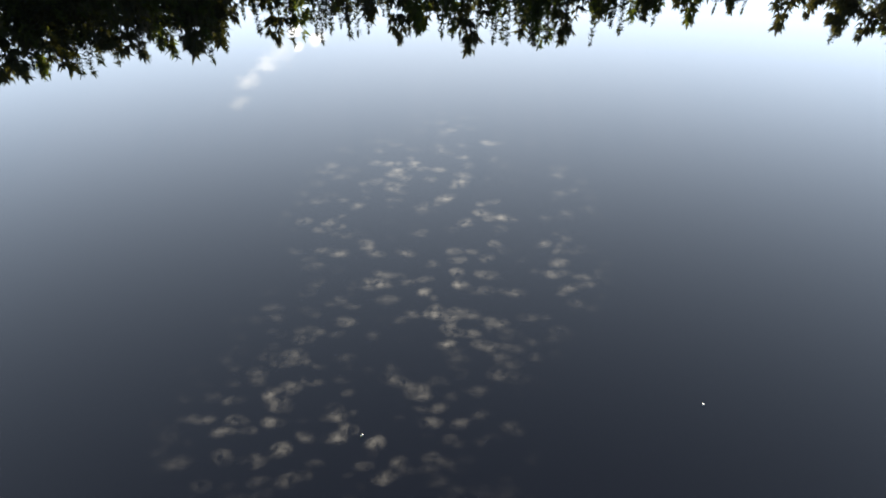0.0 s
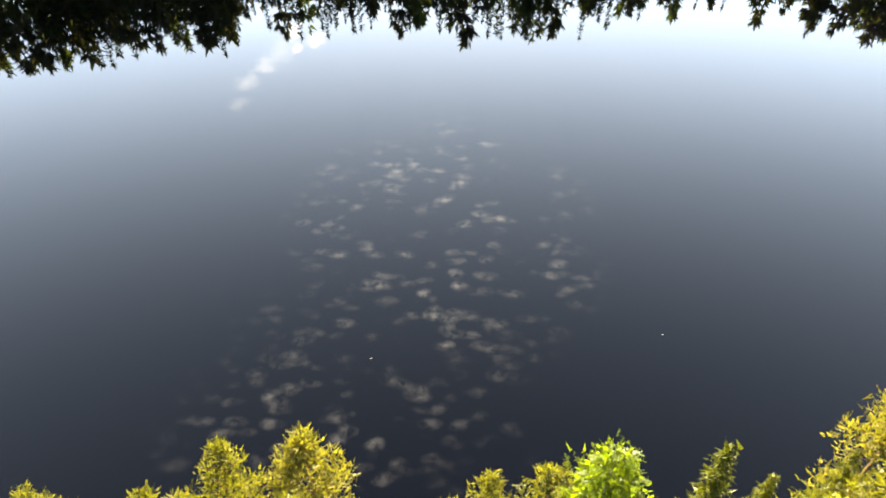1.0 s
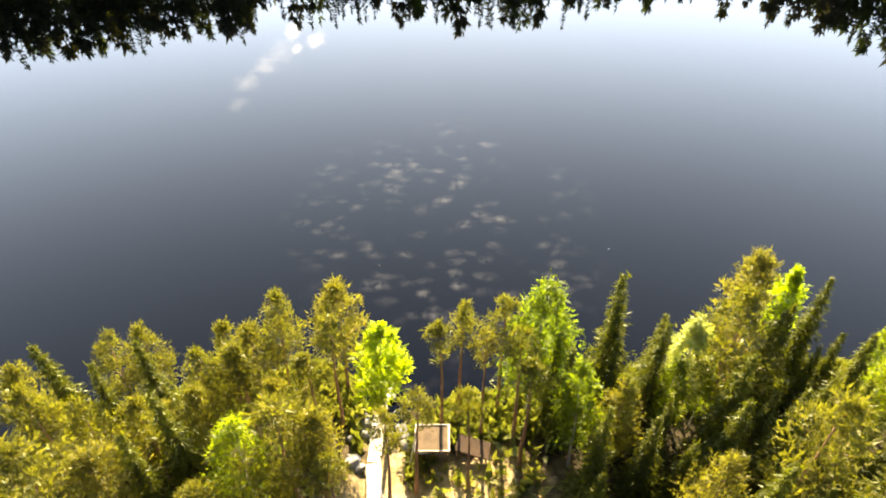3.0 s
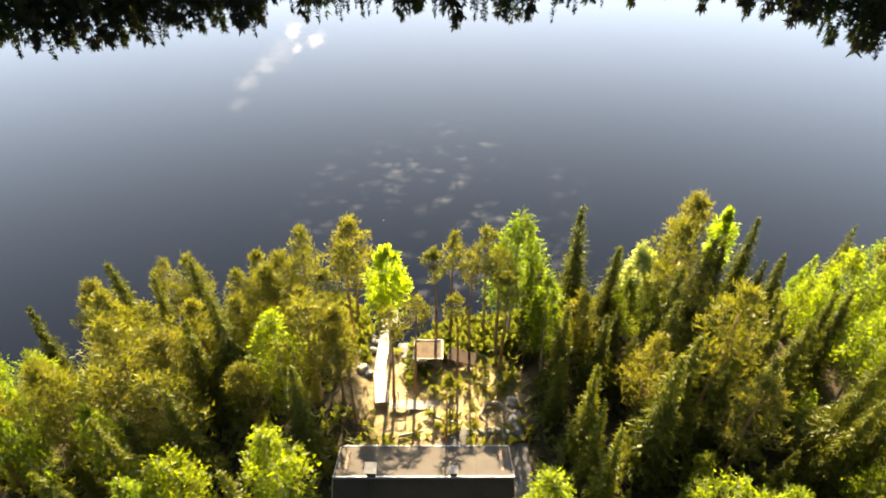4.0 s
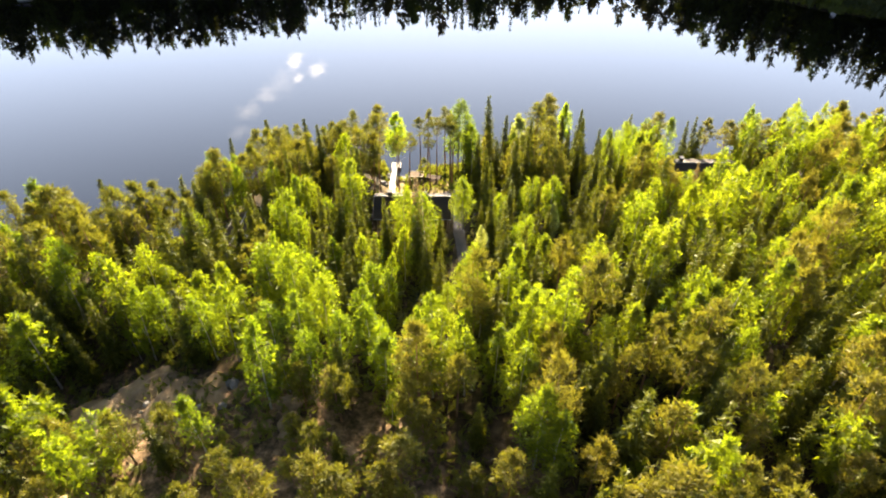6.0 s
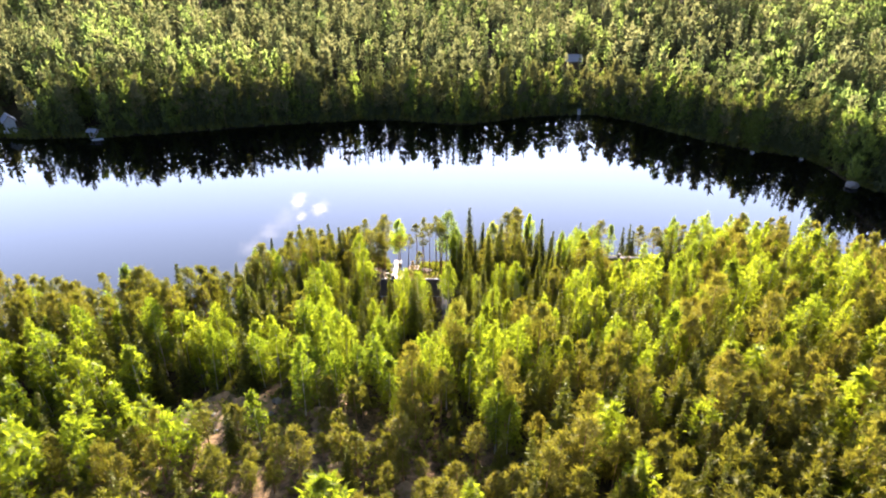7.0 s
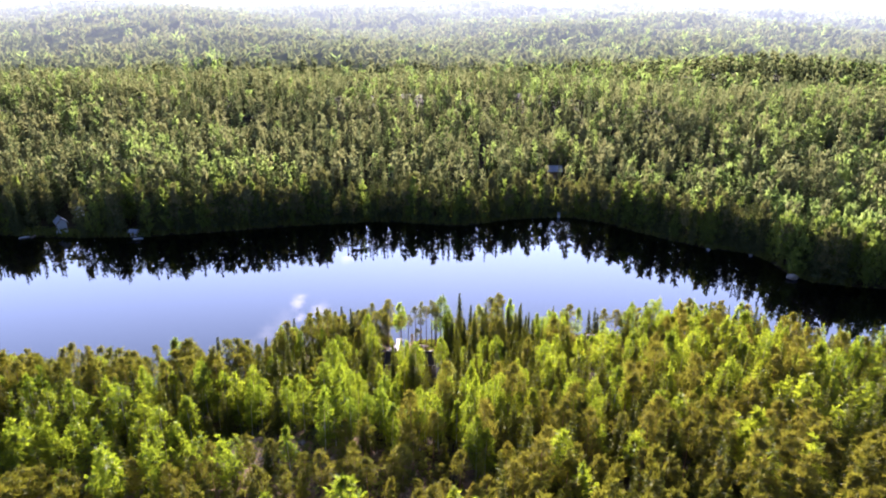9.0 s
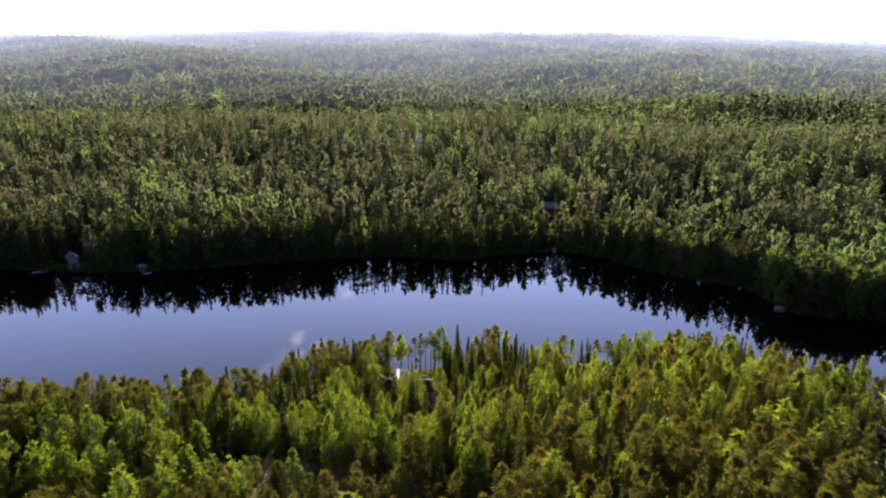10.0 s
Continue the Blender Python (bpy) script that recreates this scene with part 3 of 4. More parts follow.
# single trees that stand out: kind, x, y, height of the top above the lake
MARKED = [("aspen", -3.2, 3.4, 14.3), ("birch", 7.5, -15.6, 14.7), ("spruce", 12.6, 5.6, 15.2), ("birch", 7.2, 5.3, 15.2), ("pine", -6.5, 7.6, 12.6),
          ("pine", 22.6, 9.2, 14.0), ("aspen", 25.9, 9.2, 12.2), ("spruce", 15.0, 3.6, 12.6), ("birch", 36.2, 2.6, 12.2), ("birch", -31.8, -4.7, 11.3), ("pine", 20.4, 5.0, 14.6), ("spruce", 13.4, -20.0, 16.9), ("bird_cherry", 20.0, -19.8, 13.4),
          ("birch", -14.1, -22.3, 12.6), ("birch", -15.6, -37.8, 16.4), ("bird_cherry", 10.0, -24.6, 13.2), ("birch", 15.0, -26.6, 17.2), ("pine", 2.1, -50.1, 23.2),
          ("birch", -8.6, -19.6, 13.5), ("birch", 7.0, -32.0, 14.2), ("birch", 13.4, -57.3, 23.4), ("birch", 50.6, -16.9, 14.0), ("pine", -8.4, -3.0, 14.6),
          ("pine", -16.7, -9.2, 14.8), ("birch", -28.0, -4.3, 11.0), ("spruce", -43.4, -16.3, 14.2), ("spruce", -3.2, -20.5, 12.6), ("birch", -0.9, -19.6, 16.2),
          ("dead_spruce", 1.3, -19.9, 17.4), ("spruce", 4.2, -21.4, 12.2), ("dead_spruce", 44.0, -6.8, 10.6), ("birch", 50.4, -6.6, 11.4), ("spruce", 47.4, -7.2, 10.6), ("dead_spruce", 20.5, -37.0, 17.6),
          ("tall_pine", -1.0, -1.0, 12.8), ("tall_pine", 1.6, -7.8, 12.4), ("tall_pine", -2.6, -2.8, 13.6), ("tall_pine", 3.6, 3.4, 13.0), ("tall_pine", 6.2, 0.6, 13.5), ("tall_pine", 0.8, 4.6, 12.2), ("tall_pine", -5.4, -5.2, 13.2),
          ("birch", -30.8, -8.0, 12.0), ("spruce", -33.5, -13.6, 12.5), ("pine", -31.0, -11.5, 13.0), ("spruce", -29.6, -17.0, 14.5), ("birch", -29.8, -22.0, 14.0), ("spruce", -20.3, -16.0, 15.0), ("spruce", -20.4, -21.5, 16.0),
          ("tall_pine", -7.4, 1.5, 12.8), ("tall_pine", -6.6, 4.4, 13.2), ("tall_pine", -8.8, -0.8, 13.6), 
          ("tall_pine", 2.0, 5.4, 13.4), ("tall_pine", 5.0, 5.6, 13.6), ("tall_pine", 2.6, -0.9, 12.9), ("tall_pine", 6.0, 2.8, 14.0),
          ("bird_cherry", 17.6, 4.6, 13.4), ("bird_cherry", 36.5, -23.0, 13.5), ("spruce", -25.2, -25.0, 17.5), ("spruce", -22.2, -25.6, 17.0), ("spruce", -28.2, -24.6, 17.0)]
placed = []


def free(x, y, gap):
    return all((x - a) ** 2 + (y - b) ** 2 > gap * gap for a, b in placed)


for kind, x, y, top in MARKED:
    plant(kind, x, y, top - ground_z(x, y), True, rng, lead=True, slim=1.0)
    placed.append((x, y))


def kinds_at(x, y):
    """Shares of birch, pine and spruce."""
    d = float(near_shore(x)) - y
    if d < 17 and x < -5:
        return (0.06, 0.82, 0.12)
    if -42 < x < -17 and -34 < y < -16:
        return (0.12, 0.10, 0.78)
    if -14 < x < 24 and -34 < y < -17:
        return (0.24, 0.06, 0.70)
    if 6 < x < 30 and y > -22:
        return (0.13, 0.10, 0.77)
    if -32 < x < 18 and -50 < y <= -34:
        return (0.78, 0.06, 0.16)
    if x >= 18 and -46 < y < -26:
        return (0.38, 0.14, 0.48)
    if x >= 18 and y <= -46:
        return (0.13, 0.45, 0.42)
    if x >= 30 and d < 26:
        return (0.48, 0.30, 0.22)
    if d < 44:
        return (0.52, 0.06, 0.42)
    if d < (55 if -6 < x < 42 else 45):
        return (0.66, 0.14, 0.20)
    if x > 16:
        return (0.20, 0.44, 0.36)
    return (0.12, 0.76, 0.12)


near_rows = []
for iy in range(36):
    for ix in range(100):
        x = -136 + ix * 2.75 + rng.uniform(-1.3, 1.3)
        y = -86 + iy * 2.75 + rng.uniform(-1.3, 1.3)
        d = float(near_shore(x)) - y
        if d < 0.6 or abs(x) > 60 + 0.66 * (y + 95):
            continue
        if any(x0 < x < x1 and y0 < y < y1 for x0, x1, y0, y1 in CLEAR) or not free(x, y, 1.8):
            continue
        rock = ((x + 27) / 13) ** 2 + ((y + 49.5) / 6) ** 2 < 1
        if (rock and rng.uniform() < 0.9) or (-38 < x < -15 and -46 < y < -34 and rng.uniform() < 0.3):
            continue
        if y < (-50 if x > -16 else -45) and x < 12 and rng.uniform() < 0.44 or -44 < y < -8 and rng.uniform() < (0.16 if 8 < x < 20 and y > -32 else 0.05):
            continue
        k = ("birch", "pine", "spruce")[int(rng.choice(3, p=kinds_at(x, y)))]
        h = rng.normal({"birch": 0.0, "pine": 0.2, "spruce": 0.2}[k] + float(np.interp(d, [0, 20, 45, 70], [9.4, 10.6, 11.6, 12.2])), 1.3 if k == "spruce" or d < 12 else 1.8)
        h += float(np.interp(x, [-60, -40, -32, 38, 50, 70], [3.0, 2.6, 0.0, 0.0, 0.8, 1.0]))
        heath = math.hypot((x + 30) * 0.55, y + 68) < 25
        if heath and k != "birch":
            h *= 0.66
        elif y < -46:
            h *= 0.92
        elif -14 < x < 24 and -34 < y < -17:
            h *= 0.92
        if rng.uniform() < 0.12:
            h *= 0.6
        placed.append((x, y))
        near_rows.append((k, x, y, max(5.0, h), 1.15 if heath and k == "pine" else 0.9))

count = {"birch": 0, "pine": 0, "spruce": 0}
near_rows.sort(key=lambda r: -r[2] + 0.35 * abs(r[1]))
overflow = []
for k, x, y, h, slim in near_rows:
    if count[k] >= 300:
        overflow.append((k, x, y, h))
        continue
    count[k] += 1
    plant(k, x, y, h, y > -24 and abs(x) < 34, rng, slim=slim)


# ---- woods as joined masses ----
def woods(name, label, rows, lods, mats, spread_out=1.0):
    """All the trees of one kind in a stretch of wood as one mesh."""
    for kind in ("birch", "pine", "spruce"):
        sel = [r for r in rows if r[0] == kind]
        if not sel:
            continue
        pick = rng.integers(0, len(lods[kind]), len(sel))
        arr = np.array([(x, y, h) for _, x, y, h in sel])
        z = height(arr[:, 0], arr[:, 1])
        parts_ = []
        for q, lod in enumerate(lods[kind]):
            idx = np.nonzero(pick == q)[0]
            if not len(idx):
                continue
            w = rng.uniform(0, 6.28, len(idx))
            s = arr[idx, 2] / 13.0
            sw = s * spread_out * rng.uniform(0.85, 1.25, len(idx))
            c, sn = np.cos(w) * sw, np.sin(w) * sw
            V = lod[None]
            X = V[..., 0] * c[:, None, None] - V[..., 1] * sn[:, None, None] + arr[idx, 0][:, None, None]
            Y = V[..., 0] * sn[:, None, None] + V[..., 1] * c[:, None, None] + arr[idx, 1][:, None, None]
            Z = V[..., 2] * s[:, None, None] + z[idx][:, None, None]
            parts_.append(np.stack([X, Y, Z], -1).reshape(-1, 3, 3))
        ob = new(kind + "_" + name, cloud_mesh(kind + "_" + name, np.concatenate(parts_), mats[kind]))
        tagged(ob, label % {"birch": "birches in fresh yellow-green leaf", "pine": "olive-green pines", "spruce": "dark green spruces"}[kind], "forest", kind="stuff")


def lod_set(nb, npn, wh, per, al, size, k=4, seed=5, narrow=1.0):
    r = np.random.default_rng(seed)
    d = {"birch": [birch_crown(13.0, nb, size, r, base=0.12, wide=0.215 * narrow, lumps=34, rise=1.6 if narrow < 1 else -0.3, broad=0.72 if narrow < 1 else 1.0) for _ in range(k)],
         "pine": [pine_crown(13.0, npn, size, r, base=0.34, wide=0.165 * narrow, lumps=30, rise=1.6 if narrow < 1 else 0.6)[0] for _ in range(k)],
         "spruce": [spruce_crown(13.0, wh, per, al, size * 1.15, r, wide=0.14 * narrow) if wh > 3 else birch_crown(13.0, nb, size, r, base=0.05, wide=0.13, lumps=24, rise=1.8, broad=0.72) for _ in range(k)]}
    t = np.array([[(-0.12, 0, 0), (0.12, 0, 0), (0, 0, 9)], [(0, -0.12, 0), (0, 0.12, 0), (0, 0, 9)]])
    return {a: [np.concatenate([m, t]) for m in b] for a, b in d.items()}


def scatter(n, y0, y1, half, r, avoid=()):
    """Random trees in a band of the far side, denser kinds in patches."""
    rows = []
    y = r.uniform(y0, y1, n)
    x = r.uniform(-1, 1, n) * half(y)
    d = y - far_shore(x)
    patch = rolls(x, y, 55, 0.9) + 0.5 * rolls(x, y, 19, 2.2)
    u = r.uniform(size=n)
    hh = r.normal(14.3, 2.2, n) + np.where((x < -38) & (y < 330), 2.6, 0) + np.where((x < -52) & (y < 140), 2.2, 0) + np.where((x > 75) & (y < 330), 1.2, 0)
    for i in range(n):
        if d[i] < 1.2 or any((x[i] - a) ** 2 + (y[i] - b) ** 2 < c * c for a, b, c in avoid):
            continue
        pb = np.clip(0.04 + 0.24 * patch[i] + (0.12 if x[i] > 60 else 0) + (0.3 if x[i] > 112 and y[i] < 85 else 0), 0.03, 0.75)
        k = "birch" if u[i] < pb else ("pine" if u[i] < pb + (1 - pb) * 0.33 else "spruce")
        rows.append((k, x[i], y[i], float(np.clip(hh[i], 7, 19))))
    return rows


MATS0 = {"birch": M_BIRCH, "pine": M_PINE, "spruce": M_SPRUCE}
# haze painted into the leaf tones: greyer and bluer than the near trees
BIRCH_HAZED = ((0.092, 0.128, 0.036), (0.132, 0.168, 0.046), (0.180, 0.208, 0.062))
PINE_HAZED = ((0.092, 0.098, 0.044), (0.132, 0.130, 0.060), (0.182, 0.166, 0.080))
SPRUCE_HAZED = ((0.054, 0.064, 0.028), (0.084, 0.094, 0.040), (0.130, 0.136, 0.056))
MATS1 = {"birch": foliage("haze-toned birch leaves over the lake", BIRCH_HAZED, 0.5, gap=0.0, sheen=0.0, speck=0.2, glow=(1.25, 1.32, 0.6)), "pine": foliage("haze-toned pine needles over the lake", PINE_HAZED, 0.25, gap=0.0, sheen=0.0, speck=0.2, glow=(1.25, 1.32, 0.6)), "spruce": foliage("haze-toned spruce needles over the lake", SPRUCE_HAZED, 0.25, gap=0.0, sheen=0.0, speck=0.2, glow=(1.25, 1.32, 0.6))}
# bluer light through the leaves and fainter specks, to imitate haze
HAZED_LEAF = dict(gap=0.0, sheen=0.0, speck=0.12, glow=(1.22, 1.32, 1.0))
MATS2 = {"birch": foliage("haze-toned birch leaves behind the shore", BIRCH_HAZED, 0.66, **HAZED_LEAF), "pine": foliage("haze-toned pine needles behind the shore", PINE_HAZED, 0.52, **HAZED_LEAF), "spruce": foliage("haze-toned spruce needles behind the shore", SPRUCE_HAZED, 0.52, **HAZED_LEAF)}
FAR_AVOID = [(-138.5, 88, 6.5), (-137.5, 100, 6.5), (-109, 85.5, 5), (61, 150, 8), (-148, 86, 4), (-134, 84, 5), (-131, 95, 5), (-140, 84, 5), (-107, 83, 4)]
LOD_N = lod_set(760, 660, 15, 7, 2, 0.40)
LOD_F = lod_set(340, 320, 22, 6, 1, 0.42, k=6, narrow=0.80)
LOD_A = lod_set(120, 104, 11, 3, 1, 0.54, k=6, narrow=0.72)
LOD_B = lod_set(50, 46, 8, 3, 1, 1.15, narrow=0.7)
LOD_C = lod_set(24, 22, 3, 2, 1, 1.5, narrow=0.9)
LOD_S = lod_set(48, 44, 8, 3, 1, 1.0, narrow=0.95)
r_far = np.random.default_rng(99)
woods("wood_near", "joined stand of %s behind the cabin", overflow, LOD_N, MATS0)
# woods to both sides and behind, which the near trees run into
side_rows = []
for _ in range(6500):
    x, y = r_far.uniform(-260, 260), r_far.uniform(-270, 12)
    if near_shore(x) - y < 1 or (abs(x) < 61 + 0.66 * (y + 95) and -87 < y):
        continue
    k = ("birch", "pine", "spruce")[int(r_far.choice(3, p=(0.3, 0.4, 0.3)))]
    side_rows.append((k, x, y, float(r_far.normal(12.5, 1.5))))
woods("wood_beside", "dense stand of %s round the cabin wood", side_rows, LOD_S, MATS1)
# trees that lean over the far waterline
shore_rows = []
for (xa, ya), (xb, yb) in zip(FAR_SHORE[1:-1], FAR_SHORE[2:]):
    n = int(math.hypot(xb - xa, yb - ya) / 1.0)
    for q in range(n):
        t, off = (q + r_far.uniform()) / n, r_far.uniform(0.3, 5.0)
        x, y = xa + (xb - xa) * t, ya + (yb - ya) * t
        nx_, ny_ = -(yb - ya), xb - xa
        ln = math.hypot(nx_, ny_)
        x, y = x + nx_ / ln * off, y + ny_ / ln * off
        if any((x - a) ** 2 + (y - b) ** 2 < c * c for a, b, c in FAR_AVOID):
            continue
        k = ("birch", "pine", "spruce")[int(r_far.choice(3, p=(0.28, 0.14, 0.58)))]
        shore_rows.append((k, x, y, float(r_far.uniform(9, 17.5)) + (2.2 if x > 80 or x < -60 else 0.0)))
far_rows = scatter(8600, 40, 330, lambda y: 0.76 * (y + 165), r_far, FAR_AVOID) + shore_rows
# the wooded spit with its high birches, and single birches that stand out of the far wood
shore_spit = [("birch", 125.8 + 2.2 * i + r_far.uniform(-0.8, 0.8), 49.5 + r_far.uniform(-1, 12) + 0.1 * i, float(r_far.uniform(14, 19))) for i in range(22)]
far_rows += [r for r in shore_spit if r[2] - far_shore(r[1]) > 1.0] + [("birch", -68, 116, 18.0), ("birch", -66, 119, 17.0), ("birch", 141, 155, 17.0), ("birch", -78, 101, 14.0), ("pine", -84, 96, 14.0), ("birch", -110, 112, 17.0), ("birch", -103, 118, 17.0)]
front = [r for r in far_rows if r[2] - far_shore(r[1]) < 16]
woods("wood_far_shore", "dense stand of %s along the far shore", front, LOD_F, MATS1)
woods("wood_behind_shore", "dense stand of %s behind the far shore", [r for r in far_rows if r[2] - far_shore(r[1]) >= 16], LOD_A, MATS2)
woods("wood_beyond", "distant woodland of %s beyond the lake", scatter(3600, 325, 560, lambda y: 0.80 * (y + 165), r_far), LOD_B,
      {"birch": foliage("haze-toned birch leaves afar", BIRCH_HAZED, 0.66, 0.006, **HAZED_LEAF), "pine": foliage("haze-toned pine needles afar", PINE_HAZED, 0.52, 0.006, **HAZED_LEAF), "spruce": foliage("haze-toned spruce needles afar", SPRUCE_HAZED, 0.52, 0.006, **HAZED_LEAF)}, 1.45)


# far hill trees, haze put in as leaf emission and hazy tones
def backdrop_woods(name, y0, y1, n, grow, haze_glow):
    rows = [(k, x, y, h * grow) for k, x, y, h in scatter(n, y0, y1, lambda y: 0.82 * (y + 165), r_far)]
    woods(name, "hazy distant hills wooded with %s", rows, LOD_C, {"birch": foliage(name + " birch", BIRCH_HAZED, 0.55, 0.003, haze_glow, **HAZED_LEAF), "pine": foliage(name + " pine", PINE_HAZED, 0.45, 0.003, haze_glow, **HAZED_LEAF), "spruce": foliage(name + " spruce", SPRUCE_HAZED, 0.45, 0.003, haze_glow, **HAZED_LEAF)}, 1.5)


# closed canopy of the far hills, under the single tops that stand out of it
ca, cr = np.linspace(-0.84, 0.84, 260), np.geomspace(690, 4860, 170)
CA, CR = np.meshgrid(ca, cr)
CX, CY = np.tan(CA) * CR, CR - 154
CZ = height(CX, CY) + 9.5 + 1.8 * rolls(CX, CY, 9, 0.4) + 1.4 * r_far.normal(size=CX.shape)
ci, cj = np.meshgrid(np.arange(len(ca) - 1), np.arange(len(cr) - 1))
c0 = (cj * len(ca) + ci).ravel()
# the canopy sheet emits the same imitated haze
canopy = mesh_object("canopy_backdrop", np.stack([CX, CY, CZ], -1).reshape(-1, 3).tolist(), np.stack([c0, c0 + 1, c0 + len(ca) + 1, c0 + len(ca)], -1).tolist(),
                     foliage("far canopy with haze emission", ((0.050, 0.064, 0.024), (0.080, 0.096, 0.034), (0.125, 0.145, 0.048)), 0.3, 0.012, HAZE_GLOW, 0.0, 0.0, 0.0))
tagged(canopy, "closed dark green forest canopy of the hazy far hills", "forest", kind="stuff")
backdrop_woods("hills_backdrop", 540, 2100, 12000, 1.2, HAZE_GLOW)
backdrop_woods("horizon_backdrop", 2050, 4600, 6000, 1.4, HAZE_GLOW)


# ---- building things ----
def part(name, bm, mat, parent, label=""):
    me = bpy.data.meshes.new(name)
    bm.to_mesh(me)
    bm.free()
    me.materials.append(mat)
    ob = new(name, me)
    ob.parent = parent
    return tagged(ob, label)


def box(x0, x1, y0, y1, z0, z1, bevel=0.0, m=None):
    bm = bmesh.new()
    bmesh.ops.create_cube(bm, size=1.0, matrix=Matrix.Translation(((x0 + x1) / 2, (y0 + y1) / 2, (z0 + z1) / 2)) @ Matrix.Diagonal((x1 - x0, y1 - y0, z1 - z0, 1)))
    if bevel:
        bmesh.ops.bevel(bm, geom=bm.edges[:], offset=bevel, segments=1, affect="EDGES")
    if m is not None:
        bm.transform(m)
    return bm


def rod(p, q, r0, r1=None, sides=8):
    p, q = Vector(p), Vector(q)
    bm = bmesh.new()
    m = Matrix.Translation((p + q) / 2) @ (q - p).to_track_quat("Z", "Y").to_matrix().to_4x4()
    bmesh.ops.create_cone(bm, cap_ends=True, segments=sides, radius1=r0, radius2=r0 if r1 is None else r1, depth=(q - p).length, matrix=m)
    return bm


def slab(corners, thick):
    """A sloping board or roof slope: four corners, thickness straight down."""
    bm = bmesh.new()
    top = [bm.verts.new(c) for c in corners]
    low = [bm.verts.new((c[0], c[1], c[2] - thick)) for c in corners]
    bm.faces.new(top)
    bm.faces.new(low[::-1])
    for i in range(4):
        j = (i + 1) % 4
        bm.faces.new((top[i], low[i], low[j], top[j]))
    bmesh.ops.recalc_face_normals(bm, faces=bm.faces[:])
    return bm


def gable(x, y0, y1, yr, z0, ze, zr, thick):
    bm = bmesh.new()
    pts = [(y0, z0), (y1, z0), (y1, ze), (yr, zr), (y0, ze)]
    a = [bm.verts.new((x, py, pz)) for py, pz in pts]
    b = [bm.verts.new((x + thick, py, pz)) for py, pz in pts]
    bm.faces.new(a)
    bm.faces.new(b[::-1])
    for i in range(5):
        j = (i + 1) % 5
        bm.faces.new((a[i], b[i], b[j], a[j]))
    bmesh.ops.recalc_face_normals(bm, faces=bm.faces[:])
    return bm


def stone_mesh(seed, r):
    g = np.random.default_rng(seed)
    bm = bmesh.new()
    bmesh.ops.create_icosphere(bm, subdivisions=2, radius=r)
    k = g.uniform(0, 6, 3)
    for v in bm.verts:
        n = 1 + 0.28 * noise.noise(v.co / r * 1.3 + Vector(k)) + 0.08 * g.normal()
        v.co = Vector((v.co.x * n * 1.25, v.co.y * n, v.co.z * n * 0.7))
    return bm


def cabin(name, label, L, y0, y1, zr, ze, zg, wall_mat, roof_mat, chimneys=(), porch=False, ribs=0, windows=()):
    """A gabled cabin, ridge along x, round its own middle: length L, eaves at y0 and y1, ridge and eave heights, ground height."""
    root = tagged(new(name), label, "cabin")
    h, yr, o = L / 2, (y0 + y1) / 2, 0.55
    wy0, wy1 = y0 + (1.5 if porch else o), y1 - o
    slope = (zr - ze) / (y1 - yr)
    wz = lambda yy: zr - abs(yy - yr) * slope - 0.16
    part("roof_slope", slab([(-h, y0, ze), (h, y0, ze), (h, yr, zr), (-h, yr, zr)], 0.14), roof_mat, root)
    part("roof_slope", slab([(-h, yr, zr), (h, yr, zr), (h, y1, ze), (-h, y1, ze)], 0.14), roof_mat, root)
    part("ridge_cap", rod((-h - 0.02, yr, zr + 0.0), (h + 0.02, yr, zr + 0.0), 0.09, sides=8), M_METAL, root, "dull metal ridge cap")
    for xs in (-h - 0.06, h + 0.01):
        part("verge_board", slab([(xs, y0, ze + 0.03), (xs + 0.05, y0, ze + 0.03), (xs + 0.05, yr, zr + 0.03), (xs, yr, zr + 0.03)], 0.24), M_OLDBOARD, root)
        part("verge_board", slab([(xs, yr, zr + 0.03), (xs + 0.05, yr, zr + 0.03), (xs + 0.05, y1, ze + 0.03), (xs, y1, ze + 0.03)], 0.24), M_OLDBOARD, root)
    for yy, d in ((y0, -1), (y1, 1)):
        part("gutter", rod((-h, yy + d * 0.06, ze - 0.08), (h, yy + d * 0.06, ze - 0.08), 0.06), M_METAL, root)
    for i in range(ribs):
        xr = -h + (i + 1) * L / (ribs + 1)
        for yy in (y0, y1):
            part("roof_batten", slab([(xr - 0.03, yy, ze + 0.05), (xr + 0.03, yy, ze + 0.05), (xr + 0.03, yr, zr + 0.05), (xr - 0.03, yr, zr + 0.05)], 0.05), roof_mat, root)
    part("wall", box(-h + o, h - o, wy0, wy0 + 0.2, zg, wz(wy0)), wall_mat, root)
    part("wall", box(-h + o, h - o, wy1 - 0.2, wy1, zg, wz(wy1)), wall_mat, root)
    for xs in (-h + o, h - o - 0.2):
        part("gable_wall", gable(xs, wy0 + 0.2, wy1 - 0.2, yr, zg, wz(wy0 + 0.2), wz(yr), 0.2), wall_mat, root)
    for yw, d in ((wy0, -1), (wy1, 1)):
        for xw, ww, hw in windows:
            w = part("window", box(xw - ww / 2 - 0.08, xw + ww / 2 + 0.08, yw - 0.03 if d < 0 else yw - 0.02, yw + 0.02 if d < 0 else yw + 0.03, zg + 0.9, zg + 0.9 + hw), M_WHITE, root, "white window frame")
            part("pane", box(xw - ww / 2, xw + ww / 2, yw + d * 0.035 - 0.004, yw + d * 0.035 + 0.004, zg + 0.98, zg + 0.82 + hw), M_GLASS, w)
